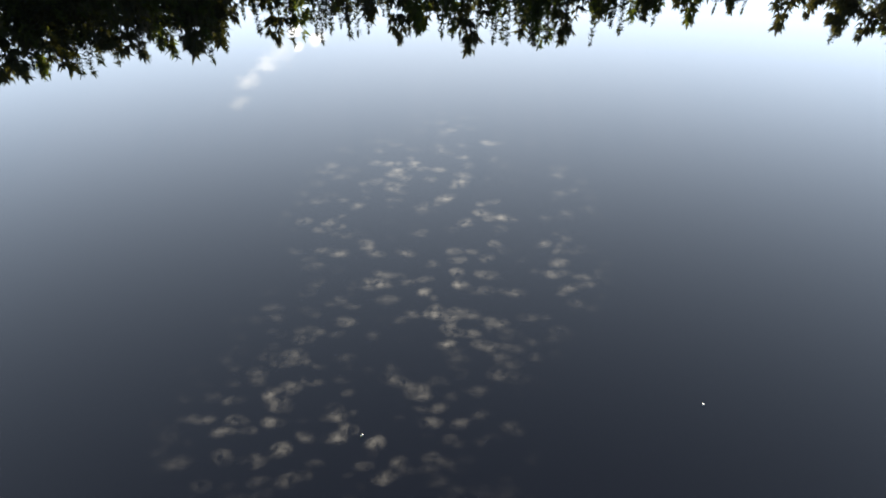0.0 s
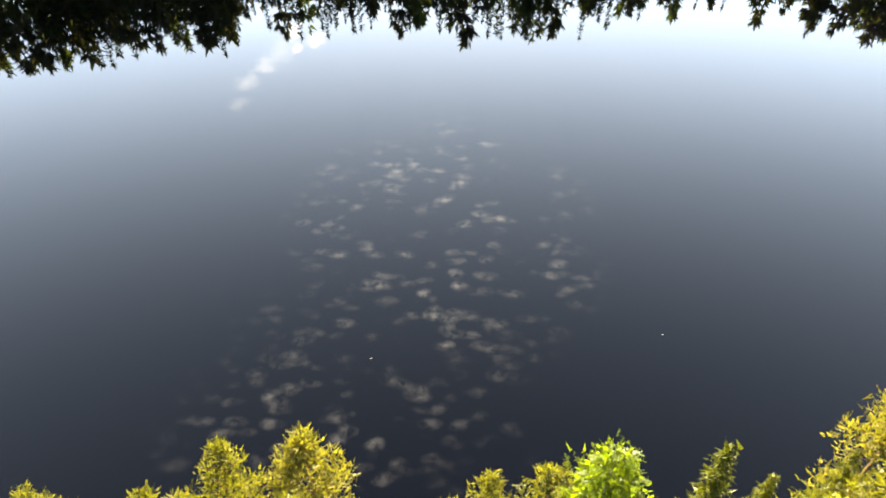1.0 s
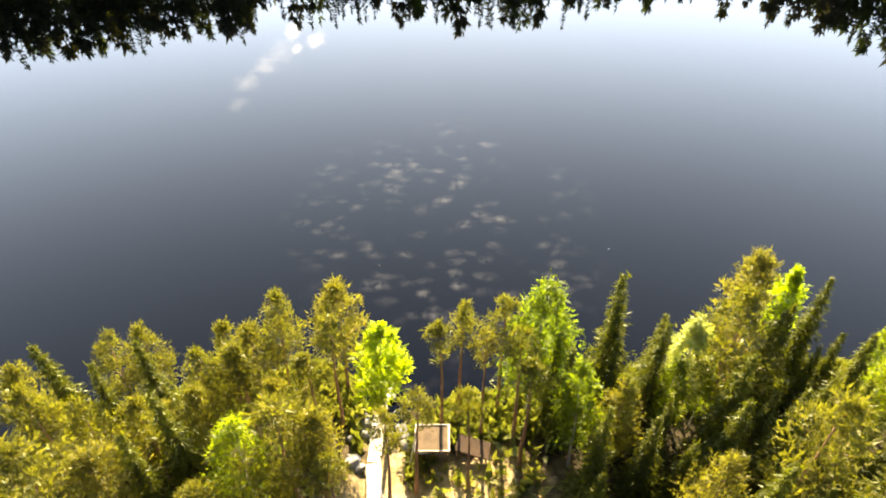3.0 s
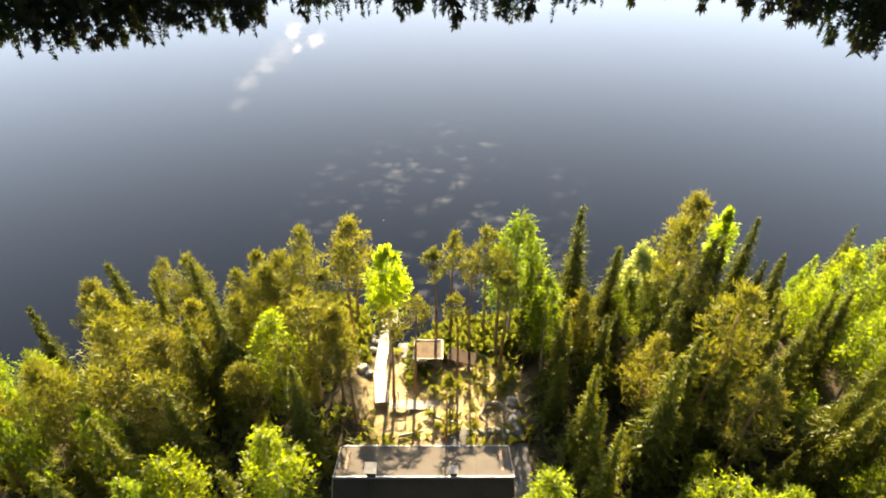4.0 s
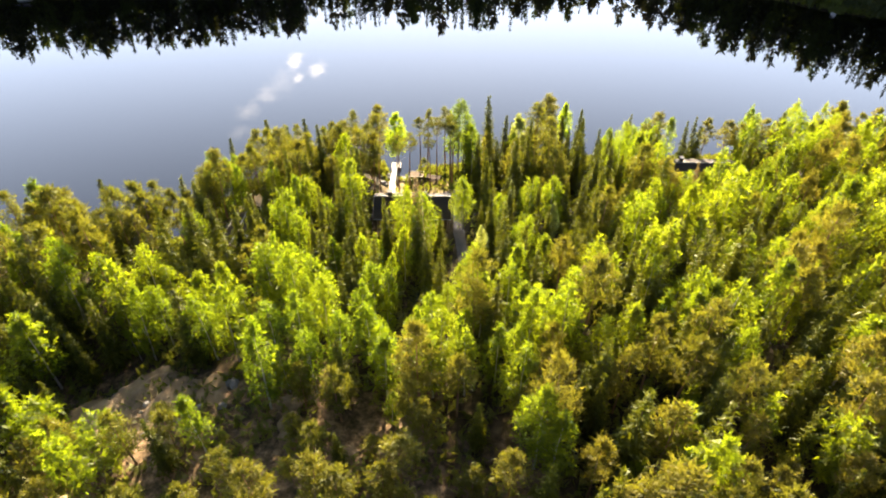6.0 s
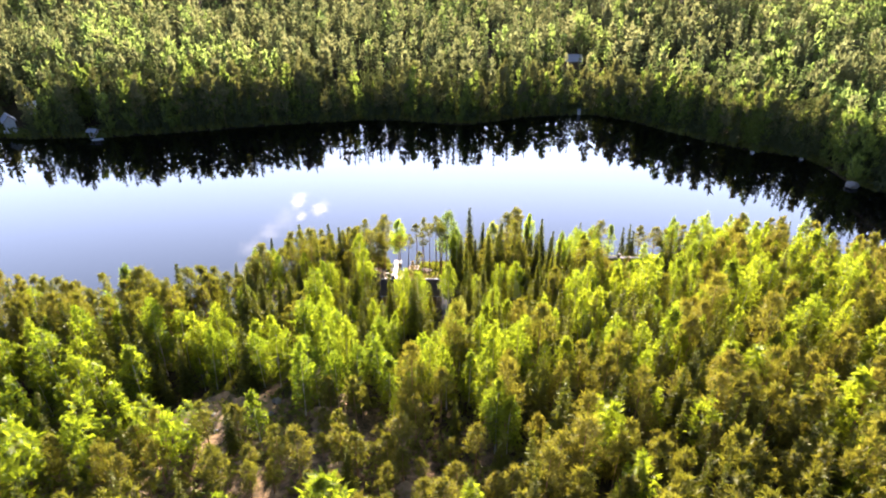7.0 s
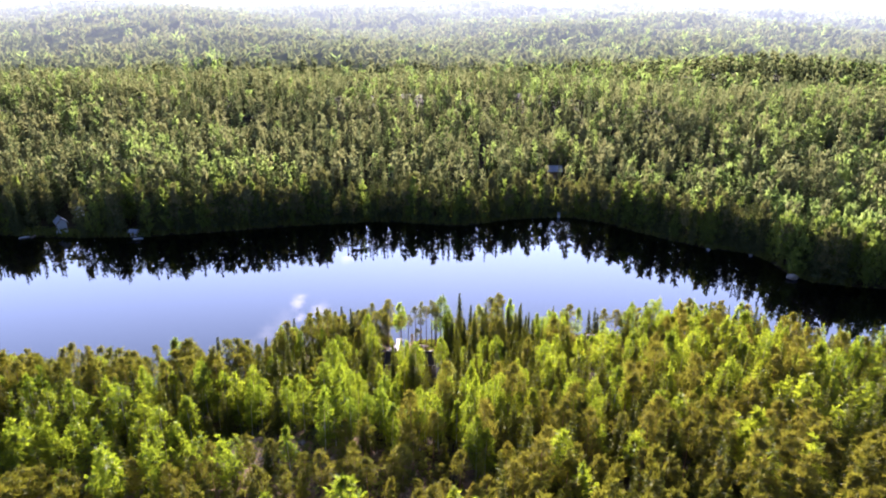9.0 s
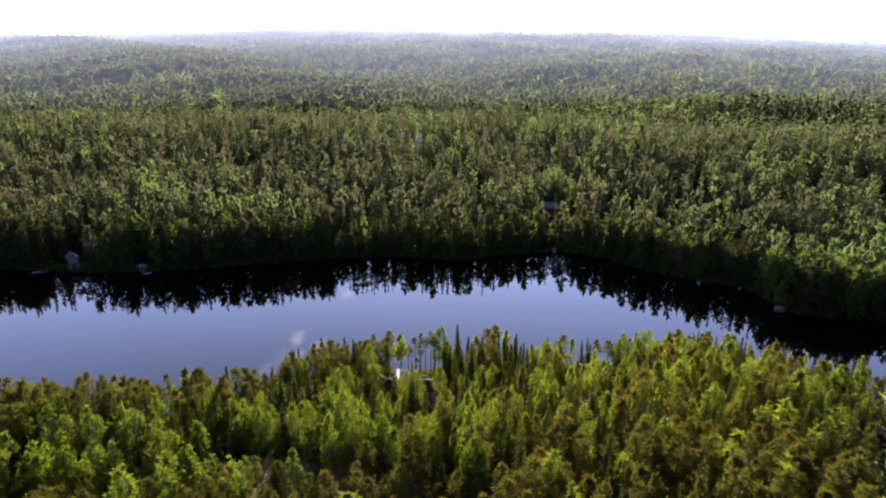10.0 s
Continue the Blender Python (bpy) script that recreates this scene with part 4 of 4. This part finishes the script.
    part("door", box(-0.5, 0.5, wy0 - 0.035, wy0 + 0.01, zg + 0.15, zg + 2.15), M_OLDBOARD, root, "weathered plank door")
    if porch:
        n = 5
        for i in range(n):
            xp = -h + o + i * (L - 2 * o) / (n - 1)
            part("porch_post", box(xp - 0.07, xp + 0.07, y0 + 0.3, y0 + 0.44, zg, ze - 0.1, 0.01), M_OLDBOARD, root)
        part("porch_deck", box(-h + o, h - o, y0 + 0.2, wy0, zg - 0.2, zg + 0.08), M_OLDBOARD, root)
    for xc, yc, w, t, kind in chimneys:
        c = part(kind, box(xc - w / 2, xc + w / 2, yc - w / 2, yc + w / 2, zr - 0.7, zr + t, 0.02), M_GRAVEL, root)
        part("cap", box(xc - w * 0.7, xc + w * 0.7, yc - w * 0.7, yc + w * 0.7, zr + t, zr + t + 0.06), M_STONE, c)
    return root


# ---- the cabin, its yard and jetty ----
house = cabin("cabin", "low log cabin with a dark felt gable roof in the clearing", 11.4, -3.1, 3.1, 9.0, 7.2, 3.9, M_LOG, M_ROOF,
              chimneys=[(-3.3, 0.25, 0.55, 0.75, "chimney"), (1.9, 0.25, 0.40, 0.5, "vent")], porch=True, ribs=4, windows=[(-3.2, 1.4, 1.2), (3.0, 1.4, 1.2)])
house.location = (0.1, -13.35, 0.0)


def planks(root, p, q, width, top, step=0.16, mat=None):
    """Cross planks on two bearers from p to q, each a piece of its own."""
    p, q = Vector(p), Vector(q)
    d = (q - p)
    n = max(1, int(d.length / step))
    flat = Vector((d.x, d.y, 0)).normalized()
    ang = math.atan2(flat.y, flat.x)
    bm = box(-step * 0.46, step * 0.46, -width / 2, width / 2, -0.045, 0.0, 0.006)
    me = bpy.data.meshes.new("plank")
    bm.to_mesh(me)
    bm.free()
    me.materials.append(mat or M_BOARD)
    g = np.random.default_rng(n)
    for i in range(n):
        o = new("plank", me)
        o.parent = root
        c = p + d * ((i + 0.5) / n)
        o.matrix_basis = Matrix.LocRotScale(c + Vector((0, 0, top)), Euler((g.normal(0, 0.006), g.normal(0, 0.01) - math.atan2(d.z, math.hypot(d.x, d.y)), ang + g.normal(0, 0.012))), (1, float(g.uniform(0.97, 1.03)), 1))
    side = Vector((-flat.y, flat.x, 0)) * width * 0.36
    for s in (-1, 1):
        part("bearer", rod(p + side * s + Vector((0, 0, top - 0.11)), q + side * s + Vector((0, 0, top - 0.11)), 0.06, sides=6), M_OLDBOARD, root)


walkway = tagged(new("boardwalk"), "sunlit pale plank boardwalk running down to the lake", "boardwalk")
planks(walkway, (-3.65, -3.6, 2.0), (-4.05, 0.0, 1.35), 1.05, 0.06)
planks(walkway, (-4.05, 0.1, 1.33), (-3.85, 5.85, 0.5), 0.95, 0.05)
planks(walkway, (-3.0, -3.75, 2.02), (0.9, -3.95, 2.1), 0.8, 0.05)
planks(walkway, (1.0, -3.98, 2.1), (3.0, -4.75, 2.25), 0.8, 0.05)
for xp, yp in ((-4.4, -1.8), (-3.5, -1.8), (-4.35, 2.0), (-3.5, 2.0), (-4.3, 4.2), (-3.4, 4.2)):
    part("pile", rod((xp, yp, -1.4), (xp, yp, 1.0 if yp > 0 else 1.6), 0.06, sides=7), M_OLDBOARD, walkway)
jetty = tagged(new("jetty"), "small square pale plank jetty over the dark water", "jetty")
planks(jetty, (-3.7, 5.9, 0.45), (-3.7, 7.5, 0.45), 1.7, 0.1)
for xp, yp in ((-4.45, 6.0), (-2.95, 6.0), (-4.45, 7.4), (-2.95, 7.4)):
    part("pile", rod((xp, yp, -1.5), (xp, yp, 0.42), 0.07, sides=7), M_OLDBOARD, jetty)

frame_ob = tagged(new("railing"), "small pale timber railing beside the boardwalk", "railing")
for xp in (-3.1, -2.3, -1.6):
    part("post", box(xp - 0.05, xp + 0.05, -3.2, -3.1, 1.5, 3.0, 0.01), M_BOARD, frame_ob)
for zz_ in (2.45, 2.95):
    part("rail", box(-3.2, -1.5, -3.24, -3.2, zz_, zz_ + 0.1, 0.01), M_BOARD, frame_ob)

steps = tagged(new("steps"), "pale plank steps between the fire pit and the path", "steps")
for i in range(5):
    part("tread", box(3.1, 4.2, -5.0 - i * 0.36, -4.68 - i * 0.36, 2.2 + i * 0.13, 2.27 + i * 0.13, 0.01), M_BOARD, steps)
part("stringer", slab([(3.08, -6.5, 2.72), (3.14, -6.5, 2.72), (3.14, -4.6, 2.18), (3.08, -4.6, 2.18)], 0.2), M_OLDBOARD, steps)
part("stringer", slab([(4.16, -6.5, 2.72), (4.22, -6.5, 2.72), (4.22, -4.6, 2.18), (4.16, -4.6, 2.18)], 0.2), M_OLDBOARD, steps)

pit = tagged(new("fire_pit"), "six-sided log bench ring round a stone hearth", "fire pit")
for i in range(6):
    w0, w1 = math.radians(60 * i + 10), math.radians(60 * i + 66)
    zc = 2.75
    part("log_bench", rod((5.4 + 1.12 * math.cos(w0), -5.1 + 1.12 * math.sin(w0), zc), (5.4 + 1.12 * math.cos(w1), -5.1 + 1.12 * math.sin(w1), zc), 0.13, 0.12), M_OLDBOARD, pit)
    wm = (w0 + w1) / 2
    part("bench_leg", rod((5.4 + 0.97 * math.cos(wm), -5.1 + 0.97 * math.sin(wm), 2.0), (5.4 + 0.97 * math.cos(wm), -5.1 + 0.97 * math.sin(wm), 2.66), 0.1), M_OLDBOARD, pit)
for i in range(9):
    w = 2 * math.pi * i / 9
    st = part("hearth_stone", stone_mesh(i, 0.15), M_STONE, pit)
    st.location = (5.4 + 0.42 * math.cos(w), -5.1 + 0.42 * math.sin(w), 2.45)
part("charred_log", rod((5.2, -5.2, 2.5), (5.6, -5.0, 2.56), 0.07), M_DARK, pit)

shed = tagged(new("lean_to_shelter"), "open timber lean-to with a pale plank roof by the shore", "shelter")
part("roof", slab([(-1.1, 0.4, 2.5), (1.3, 0.4, 2.5), (1.3, 2.5, 2.1), (-1.1, 2.5, 2.1)], 0.07), M_SHED, shed)
for i in range(8):
    xb = -1.1 + 0.3 * i
    part("roof_board", slab([(xb, 0.38, 2.56), (xb + 0.27, 0.38, 2.56), (xb + 0.27, 2.52, 2.16), (xb, 2.52, 2.16)], 0.04), M_SHED, shed)
for xp, yp, zp in ((-1.0, 0.5, 2.42), (1.2, 0.5, 2.42), (-1.0, 2.4, 2.05), (1.2, 2.4, 2.05)):
    part("post", rod((xp, yp, 0.4), (xp, yp, zp), 0.07, sides=7), M_OLDBOARD, shed)
for xe in (-1.16, 1.24):
    part("edge_beam", slab([(xe, 0.34, 2.62), (xe + 0.12, 0.34, 2.62), (xe + 0.12, 2.56, 2.22), (xe, 2.56, 2.22)], 0.14), M_BOARD, shed, "pale edge beam")
for ye, ze_ in ((0.26, 2.62), (2.54, 2.22)):
    part("edge_beam", box(-1.16, 1.36, ye, ye + 0.10, ze_ - 0.14, ze_, 0.01), M_BOARD, shed, "pale edge beam")
part("back_wall", box(-1.0, 1.2, 0.5, 0.58, 0.9, 1.75), M_OLDBOARD, shed)
part("bench", box(-0.9, 1.1, 0.62, 1.1, 1.45, 1.52, 0.01), M_BOARD, shed)
part("pole", rod((-1.5, 0.0, 1.1), (-0.9, 1.9, 3.6), 0.06), M_BOARD, shed)

hut = tagged(new("wood_store"), "low brown wood store with a dark roof", "shed")
part("roof", slab([(1.7, 0.5, 2.35), (4.0, -0.2, 2.3), (4.3, 1.2, 2.1), (2.0, 1.9, 2.15)], 0.08), M_RUST, hut)
for xp, yp in ((1.85, 0.6), (3.9, 0.05), (4.15, 1.1), (2.1, 1.75)):
    part("post", rod((xp, yp, 0.4), (xp, yp, 2.08), 0.06, sides=7), M_OLDBOARD, hut)
for i in range(18):
    part("split_log", rod((2.2 + 0.22 * (i % 7), 0.65 - 0.05 * (i % 7), 1.15 + 0.2 * (i // 7)), (2.35 + 0.22 * (i % 7), 1.5 - 0.05 * (i % 7), 1.15 + 0.2 * (i // 7)), 0.1, sides=6), M_LOG, hut)

for k, (x, y, z, turn) in enumerate(((-1.0, -6.6, 2.62, 12), (1.4, -5.6, 2.5, -20))):
    log = tagged(new("fallen_log"), "grey fallen log lying on the yard", "log", "logs in the yard")
    part("stem", rod((-1.1, 0, 0), (1.1, 0, 0.04), 0.13, 0.10), M_BARK_G, log)
    part("stub", rod((0.3, 0, 0.05), (0.5, 0.18, 0.3), 0.04, 0.02, 6), M_BARK_G, log)
    log.matrix_basis = pose(x, y, ground_z(x, y) + 0.12, 0, 0, turn)

g_st = np.random.default_rng(12)
stone_base = [stone_mesh(40 + i, 0.3) for i in range(5)]
stone_data = []
for bm in stone_base:
    me = bpy.data.meshes.new("stone")
    bm.to_mesh(me)
    bm.free()
    me.materials.append(M_STONE)
    stone_data.append(me)
spots = [(-5.3 + g_st.uniform(-0.6, 0.6), g_st.uniform(-1, 4.5)) for _ in range(16)] + [(-1.9 + g_st.uniform(-0.5, 0.7), g_st.uniform(1.2, 3.6)) for _ in range(12)] + [(4.2 + g_st.uniform(-0.3, 3.2), -6.9 + g_st.uniform(-0.5, 0.4)) for _ in range(14)] + [(-6 + g_st.uniform(0, 5), -8.8 + g_st.uniform(-0.5, 0.5)) for _ in range(16)] + [(7.0 + g_st.uniform(-0.3, 0.3), -6.5 + g_st.uniform(0, 3)) for _ in range(10)] + [(-27 + g_st.uniform(-11, 11), -50 + g_st.uniform(-4, 4)) for _ in range(40)]
for x, y in spots:
    sc = g_st.uniform(0.6, 1.5)
    o = new("stone", stone_data[int(g_st.integers(0, 5))])
    o.matrix_basis = Matrix.LocRotScale((x, y, ground_z(x, y) + 0.05 * sc), Euler((0, 0, g_st.uniform(0, 6))), (sc, sc * g_st.uniform(0.8, 1.2), sc))
    tagged(o, "rounded grey granite stone on the ground", "stone", "granite stones")


def ribbon(name, mid, half, lift, mat, label):
    """A flat track that follows the ground."""
    pts = [Vector(p) for p in mid]
    line = []
    for a, b in zip(pts, pts[1:]):
        n = max(2, int((b - a).length / 0.8))
        line += [a + (b - a) * (i / n) for i in range(n)]
    line.append(pts[-1])
    v, f = [], []
    for i, p in enumerate(line):
        d = (line[min(i + 1, len(line) - 1)] - line[max(i - 1, 0)]).normalized()
        w = half * (1 + 0.18 * noise.noise(Vector((p.x, p.y, 3)) * 0.6))
        for k in (-1.0, -0.4, 0.4, 1.0):
            q = (p.x - d.y * w * k, p.y + d.x * w * k)
            v.append((q[0], q[1], ground_z(*q) + (lift if abs(k) < 0.9 else -0.03)))
        if i:
            o = (i - 1) * 4
            f += [(o + k, o + k + 1, o + k + 5, o + k + 4) for k in range(3)]
    ob = mesh_object(name, v, f, mat, smooth=True)
    return tagged(ob, label, "path", kind="structure")


ribbon("pavement", [(7.0, -8.0), (7.0, -16), (7.6, -24), (8.6, -30)], 0.9, 0.06, M_GRAVEL, "grey gravel track beside the cabin")
ribbon("pavement", [(3.6, -6.6), (1.0, -8.6), (-4.5, -8.9)], 0.8, 0.05, M_GRAVEL, "trodden sandy path behind the cabin")

# ---- neighbours on this shore ----
west = cabin("cabin", "dark-roofed wooden cabin shaded by tall trees", 7.4, -2.5, 2.5, 7.6, 6.0, 3.2, M_LOG, M_ROOF, windows=[(-2.0, 1.0, 1.0)], ribs=2)
west.matrix_basis = pose(-24.6, -18.8, 0, 0, 0, 84)
part("roof_window", slab([(-1.4, -1.5, 6.78), (-0.8, -1.5, 6.78), (-0.8, -0.7, 7.29), (-1.4, -0.7, 7.29)], 0.05), M_WHITE, west, "pale roof window")
deck = tagged(new("deck"), "sunlit plank deck at the end of the shaded cabin", "deck")
planks(deck, (-28.6, -13.9, 3.3), (-25.4, -13.6, 3.3), 2.0, 0.1)
for xp, yp in ((-28.4, -14.7), (-25.6, -14.4), (-28.4, -13.1), (-25.6, -12.9)):
    part("pile", rod((xp, yp, 0.5), (xp, yp, 3.25), 0.08, sides=7), M_OLDBOARD, deck)
east = cabin("cabin", "lakeside cabin with a wide dark roof among birches", 12.0, -3.6, 3.0, 6.4, 4.9, 1.6, M_LOG, M_ROOF, chimneys=[(-3.0, 0.3, 0.5, 0.6, "chimney")], ribs=4, windows=[(-3.0, 1.2, 1.1), (3, 1.2, 1.1)])
east.location = (47.2, -0.4, 0.0)

# ---- the far shore ----
far_house = cabin("house", "white lakeside house with a grey sheet roof", 5.4, -2.1, 2.1, 6.0, 4.0, 1.2, M_WHITE, M_GREYROOF, windows=[(-1.3, 0.9, 1.0), (1.3, 0.9, 1.0)])
tagged(far_house, category="house")
far_house.matrix_basis = pose(-138.5, 89.5, 0.2, 0, 0, -50)
part("terrace", box(2.2, 4.4, -2.6, 1.9, 0.6, 1.5, 0.02), M_WHITE, far_house, "white-painted terrace")
annex = cabin("outbuilding", "pale outbuilding with a light sheet roof above the shore", 4.0, -1.8, 1.8, 6.6, 5.6, 2.2, M_WHITE, M_WHITE)
tagged(annex, category="outbuilding")
annex.matrix_basis = pose(-137.5, 102.0, 0, 0, 0, 30)
boat_house = cabin("boathouse", "small whitish boathouse at the water's edge", 3.4, -1.6, 1.6, 2.9, 2.1, 0.1, M_WHITE, M_GREYROOF)
tagged(boat_house, category="boathouse")
boat_house.matrix_basis = pose(-109.0, 85.6, 0, 0, 0, -8)
wood_cabin = cabin("cabin", "grey-roofed cabin hidden in the far wood", 7.0, -3.2, 3.2, 11.0, 8.8, 4.6, M_LOG, M_GREYROOF)
wood_cabin.location = (60.5, 151.5, 1.0)


def rowing_boat(x, y, z, turn, L=3.6):
    root = tagged(new("rowing_boat"), "small pale rowing boat lying at the shore", "boat", "rowing boats")
    bm = bmesh.new()
    rows_ = []
    for i in range(9):
        t = i / 8 * 2 - 1
        w = 0.62 * (1 - abs(t) ** 2.4) + 0.03
        rows_.append([bm.verts.new((t * L / 2, w * c, zc)) for c, zc in ((-1, 0.42), (-0.75, 0.1), (0, 0.0), (0.75, 0.1), (1, 0.42), (0.9, 0.42), (0.66, 0.15), (0, 0.06), (-0.66, 0.15), (-0.9, 0.42))])
    for p, q in zip(rows_, rows_[1:]):
        for k in range(10):
            bm.faces.new((p[k], p[(k + 1) % 10], q[(k + 1) % 10], q[k]))
    bmesh.ops.recalc_face_normals(bm, faces=bm.faces[:])
    part("hull", bm, M_WHITE, root)
    for xs in (-0.8, 0.1, 0.9):
        part("thwart", box(xs - 0.12, xs + 0.12, -0.5, 0.5, 0.3, 0.33), M_BOARD, root)
    root.matrix_basis = pose(x, y, z, 0, 0, turn)
    return root


rowing_boat(105.4, 74.8, 0.0, 75, 2.4)
rowing_boat(118.6, 69.6, 0.0, 60, 2.2)
rowing_boat(-106.5, 82.6, -0.05, 15)
rowing_boat(-149.5, 83.0, 0.0, 35)
boulder = tagged(new("boulder"), "big pale granite boulder at the tip of the wooded spit", "boulder")
part("stone", stone_mesh(77, 1.5), M_STONE, boulder)
boulder.location = (123.6, 49.8, 0.5)
white_hut = tagged(new("changing_hut"), "narrow white painted hut at the far waterline", "hut")
part("body", box(-0.5, 0.5, -0.5, 0.5, 0.2, 1.9, 0.02), M_WHITE, white_hut)
part("roof", slab([(-0.62, -0.62, 1.95), (0.62, -0.62, 1.95), (0.62, 0.62, 2.2), (-0.62, 0.62, 2.2)], 0.06), M_GREYROOF, white_hut)
part("door", box(-0.3, 0.3, -0.53, -0.49, 0.3, 1.75), M_WHITE, white_hut)
white_hut.location = (56.5, 110.8, 0)
far_jetty = tagged(new("jetty"), "grey plank jetty on the far shore", "jetty")
planks(far_jetty, (-146.5, 82.2, 0.3), (-146.0, 86.0, 0.4), 1.4, 0.1, step=0.3, mat=M_OLDBOARD)
for x, y in ((-5.1, 20.6), (17.0, 22.8)):
    buoy = tagged(new("buoy"), "tiny white mooring buoy floating on the lake", "buoy", "mooring buoys")
    bm = bmesh.new()
    bmesh.ops.create_uvsphere(bm, u_segments=12, v_segments=8, radius=0.075)
    part("float", bm, M_WHITE, buoy)
    part("ring", rod((0, 0, 0.06), (0, 0, 0.12), 0.02, sides=6), M_METAL, buoy)
    buoy.location = (x, y, 0.03)

# ---- bare rock in the wood ----
M_ROCK = surface("lichen-covered bedrock", (0.085, 0.056, 0.026), (0.27, 0.185, 0.095), 0.8, 0.95, 0.7, 9)
for x, y, a, b, c, seed in ((-33, -49.5, 4.0, 2.6, 0.45, 1), (-28.5, -48.2, 4.6, 2.8, 0.5, 2), (-24.0, -50.0, 3.8, 2.4, 0.4, 3), (-20.2, -49.0, 2.8, 1.8, 0.35, 4), (-30.0, -52.6, 4.2, 2.2, 0.4, 5), *((g_st.uniform(-58, 2), g_st.uniform(-76, -47), g_st.uniform(0.9, 2.6), g_st.uniform(0.8, 1.9), g_st.uniform(0.3, 0.7), 6 + i) for i in range(26))):
    bm = bmesh.new()
    bmesh.ops.create_icosphere(bm, subdivisions=4 if seed < 6 else 3, radius=1.0)
    for v in bm.verts:
        n = 1 + 0.30 * noise.noise(v.co * 1.1 + Vector((seed * 7, 0, 0))) + 0.14 * noise.noise(v.co * 3.1 + Vector((seed * 3, 5, 0))) + 0.10 * noise.noise(v.co * 8.0 + Vector((seed, 0, 0)))
        v.co = Vector((v.co.x * a * n, v.co.y * b * n, v.co.z * c * n))
    me = bpy.data.meshes.new("rock_outcrop")
    bm.to_mesh(me)
    bm.free()
    me.materials.append(M_ROCK)
    o = new("rock_outcrop", me)
    o.matrix_basis = pose(x, y, ground_z(x, y) - 0.05, 0, 0, 25 * seed)
    tagged(o, "low hump of bare pale bedrock between young pines", "rock", "bedrock humps")

# ---- undergrowth ----
g_u = np.random.default_rng(3)
n_u = 42000
ux, uy = g_u.uniform(-60, 75, n_u), g_u.uniform(-80, 9, n_u)
keep = (near_shore(ux) - uy > 0.3) & (rolls(ux, uy, 4, 0.3) > -0.25)
for x0, x1, y0, y1 in ((-6.5, 6.5, -17, -9.2), (-4.9, -2.9, -4, 9), (4, 7, -6.5, -3.7), (5.8, 8.4, -40, -8), (-28, -21, -23, -14.5), (-2.4, 4.3, -0.4, 2.6), (-3.5, 3.5, -4.6, -3.2)):
    keep &= ~((ux > x0) & (ux < x1) & (uy > y0) & (uy < y1))
ux, uy = ux[keep], uy[keep]
sx = g_u.uniform(-44, 70, 15000)
sy = near_shore(sx) - g_u.uniform(0.05, 5.0, len(sx))
shore = (sx < -5.2) | (sx > -1.6)
ux, uy = np.concatenate([ux, sx[shore]]), np.concatenate([uy, sy[shore]])
fx = np.concatenate([g_u.uniform(-180, 135, 5200), g_u.uniform(118, 140, 900)])
fy = far_shore(fx) + g_u.uniform(0.1, 5.5, len(fx))
uc = np.column_stack([ux, uy, height(ux, uy) + g_u.uniform(0.05, 0.45, len(ux))])
fc = np.column_stack([fx, fy, height(fx, fy) + g_u.uniform(0.1, 1.3, len(fx))])
brush = new("shore_brush", cloud_mesh("shore_brush", tri_cloud(fc, 1.0, np.tile((0, 0, 0.6), (len(fc), 1)), rng=g_u), M_SCRUB))
tagged(brush, "dense low brush along the far waterline", "brush", kind="stuff")
scrub = new("undergrowth", cloud_mesh("undergrowth", tri_cloud(uc, 0.6, np.tile((0, 0, 0.8), (len(uc), 1)), rng=g_u), M_SCRUB))
tagged(scrub, "low olive and ochre heath shrubs on the forest floor", "undergrowth", kind="stuff")
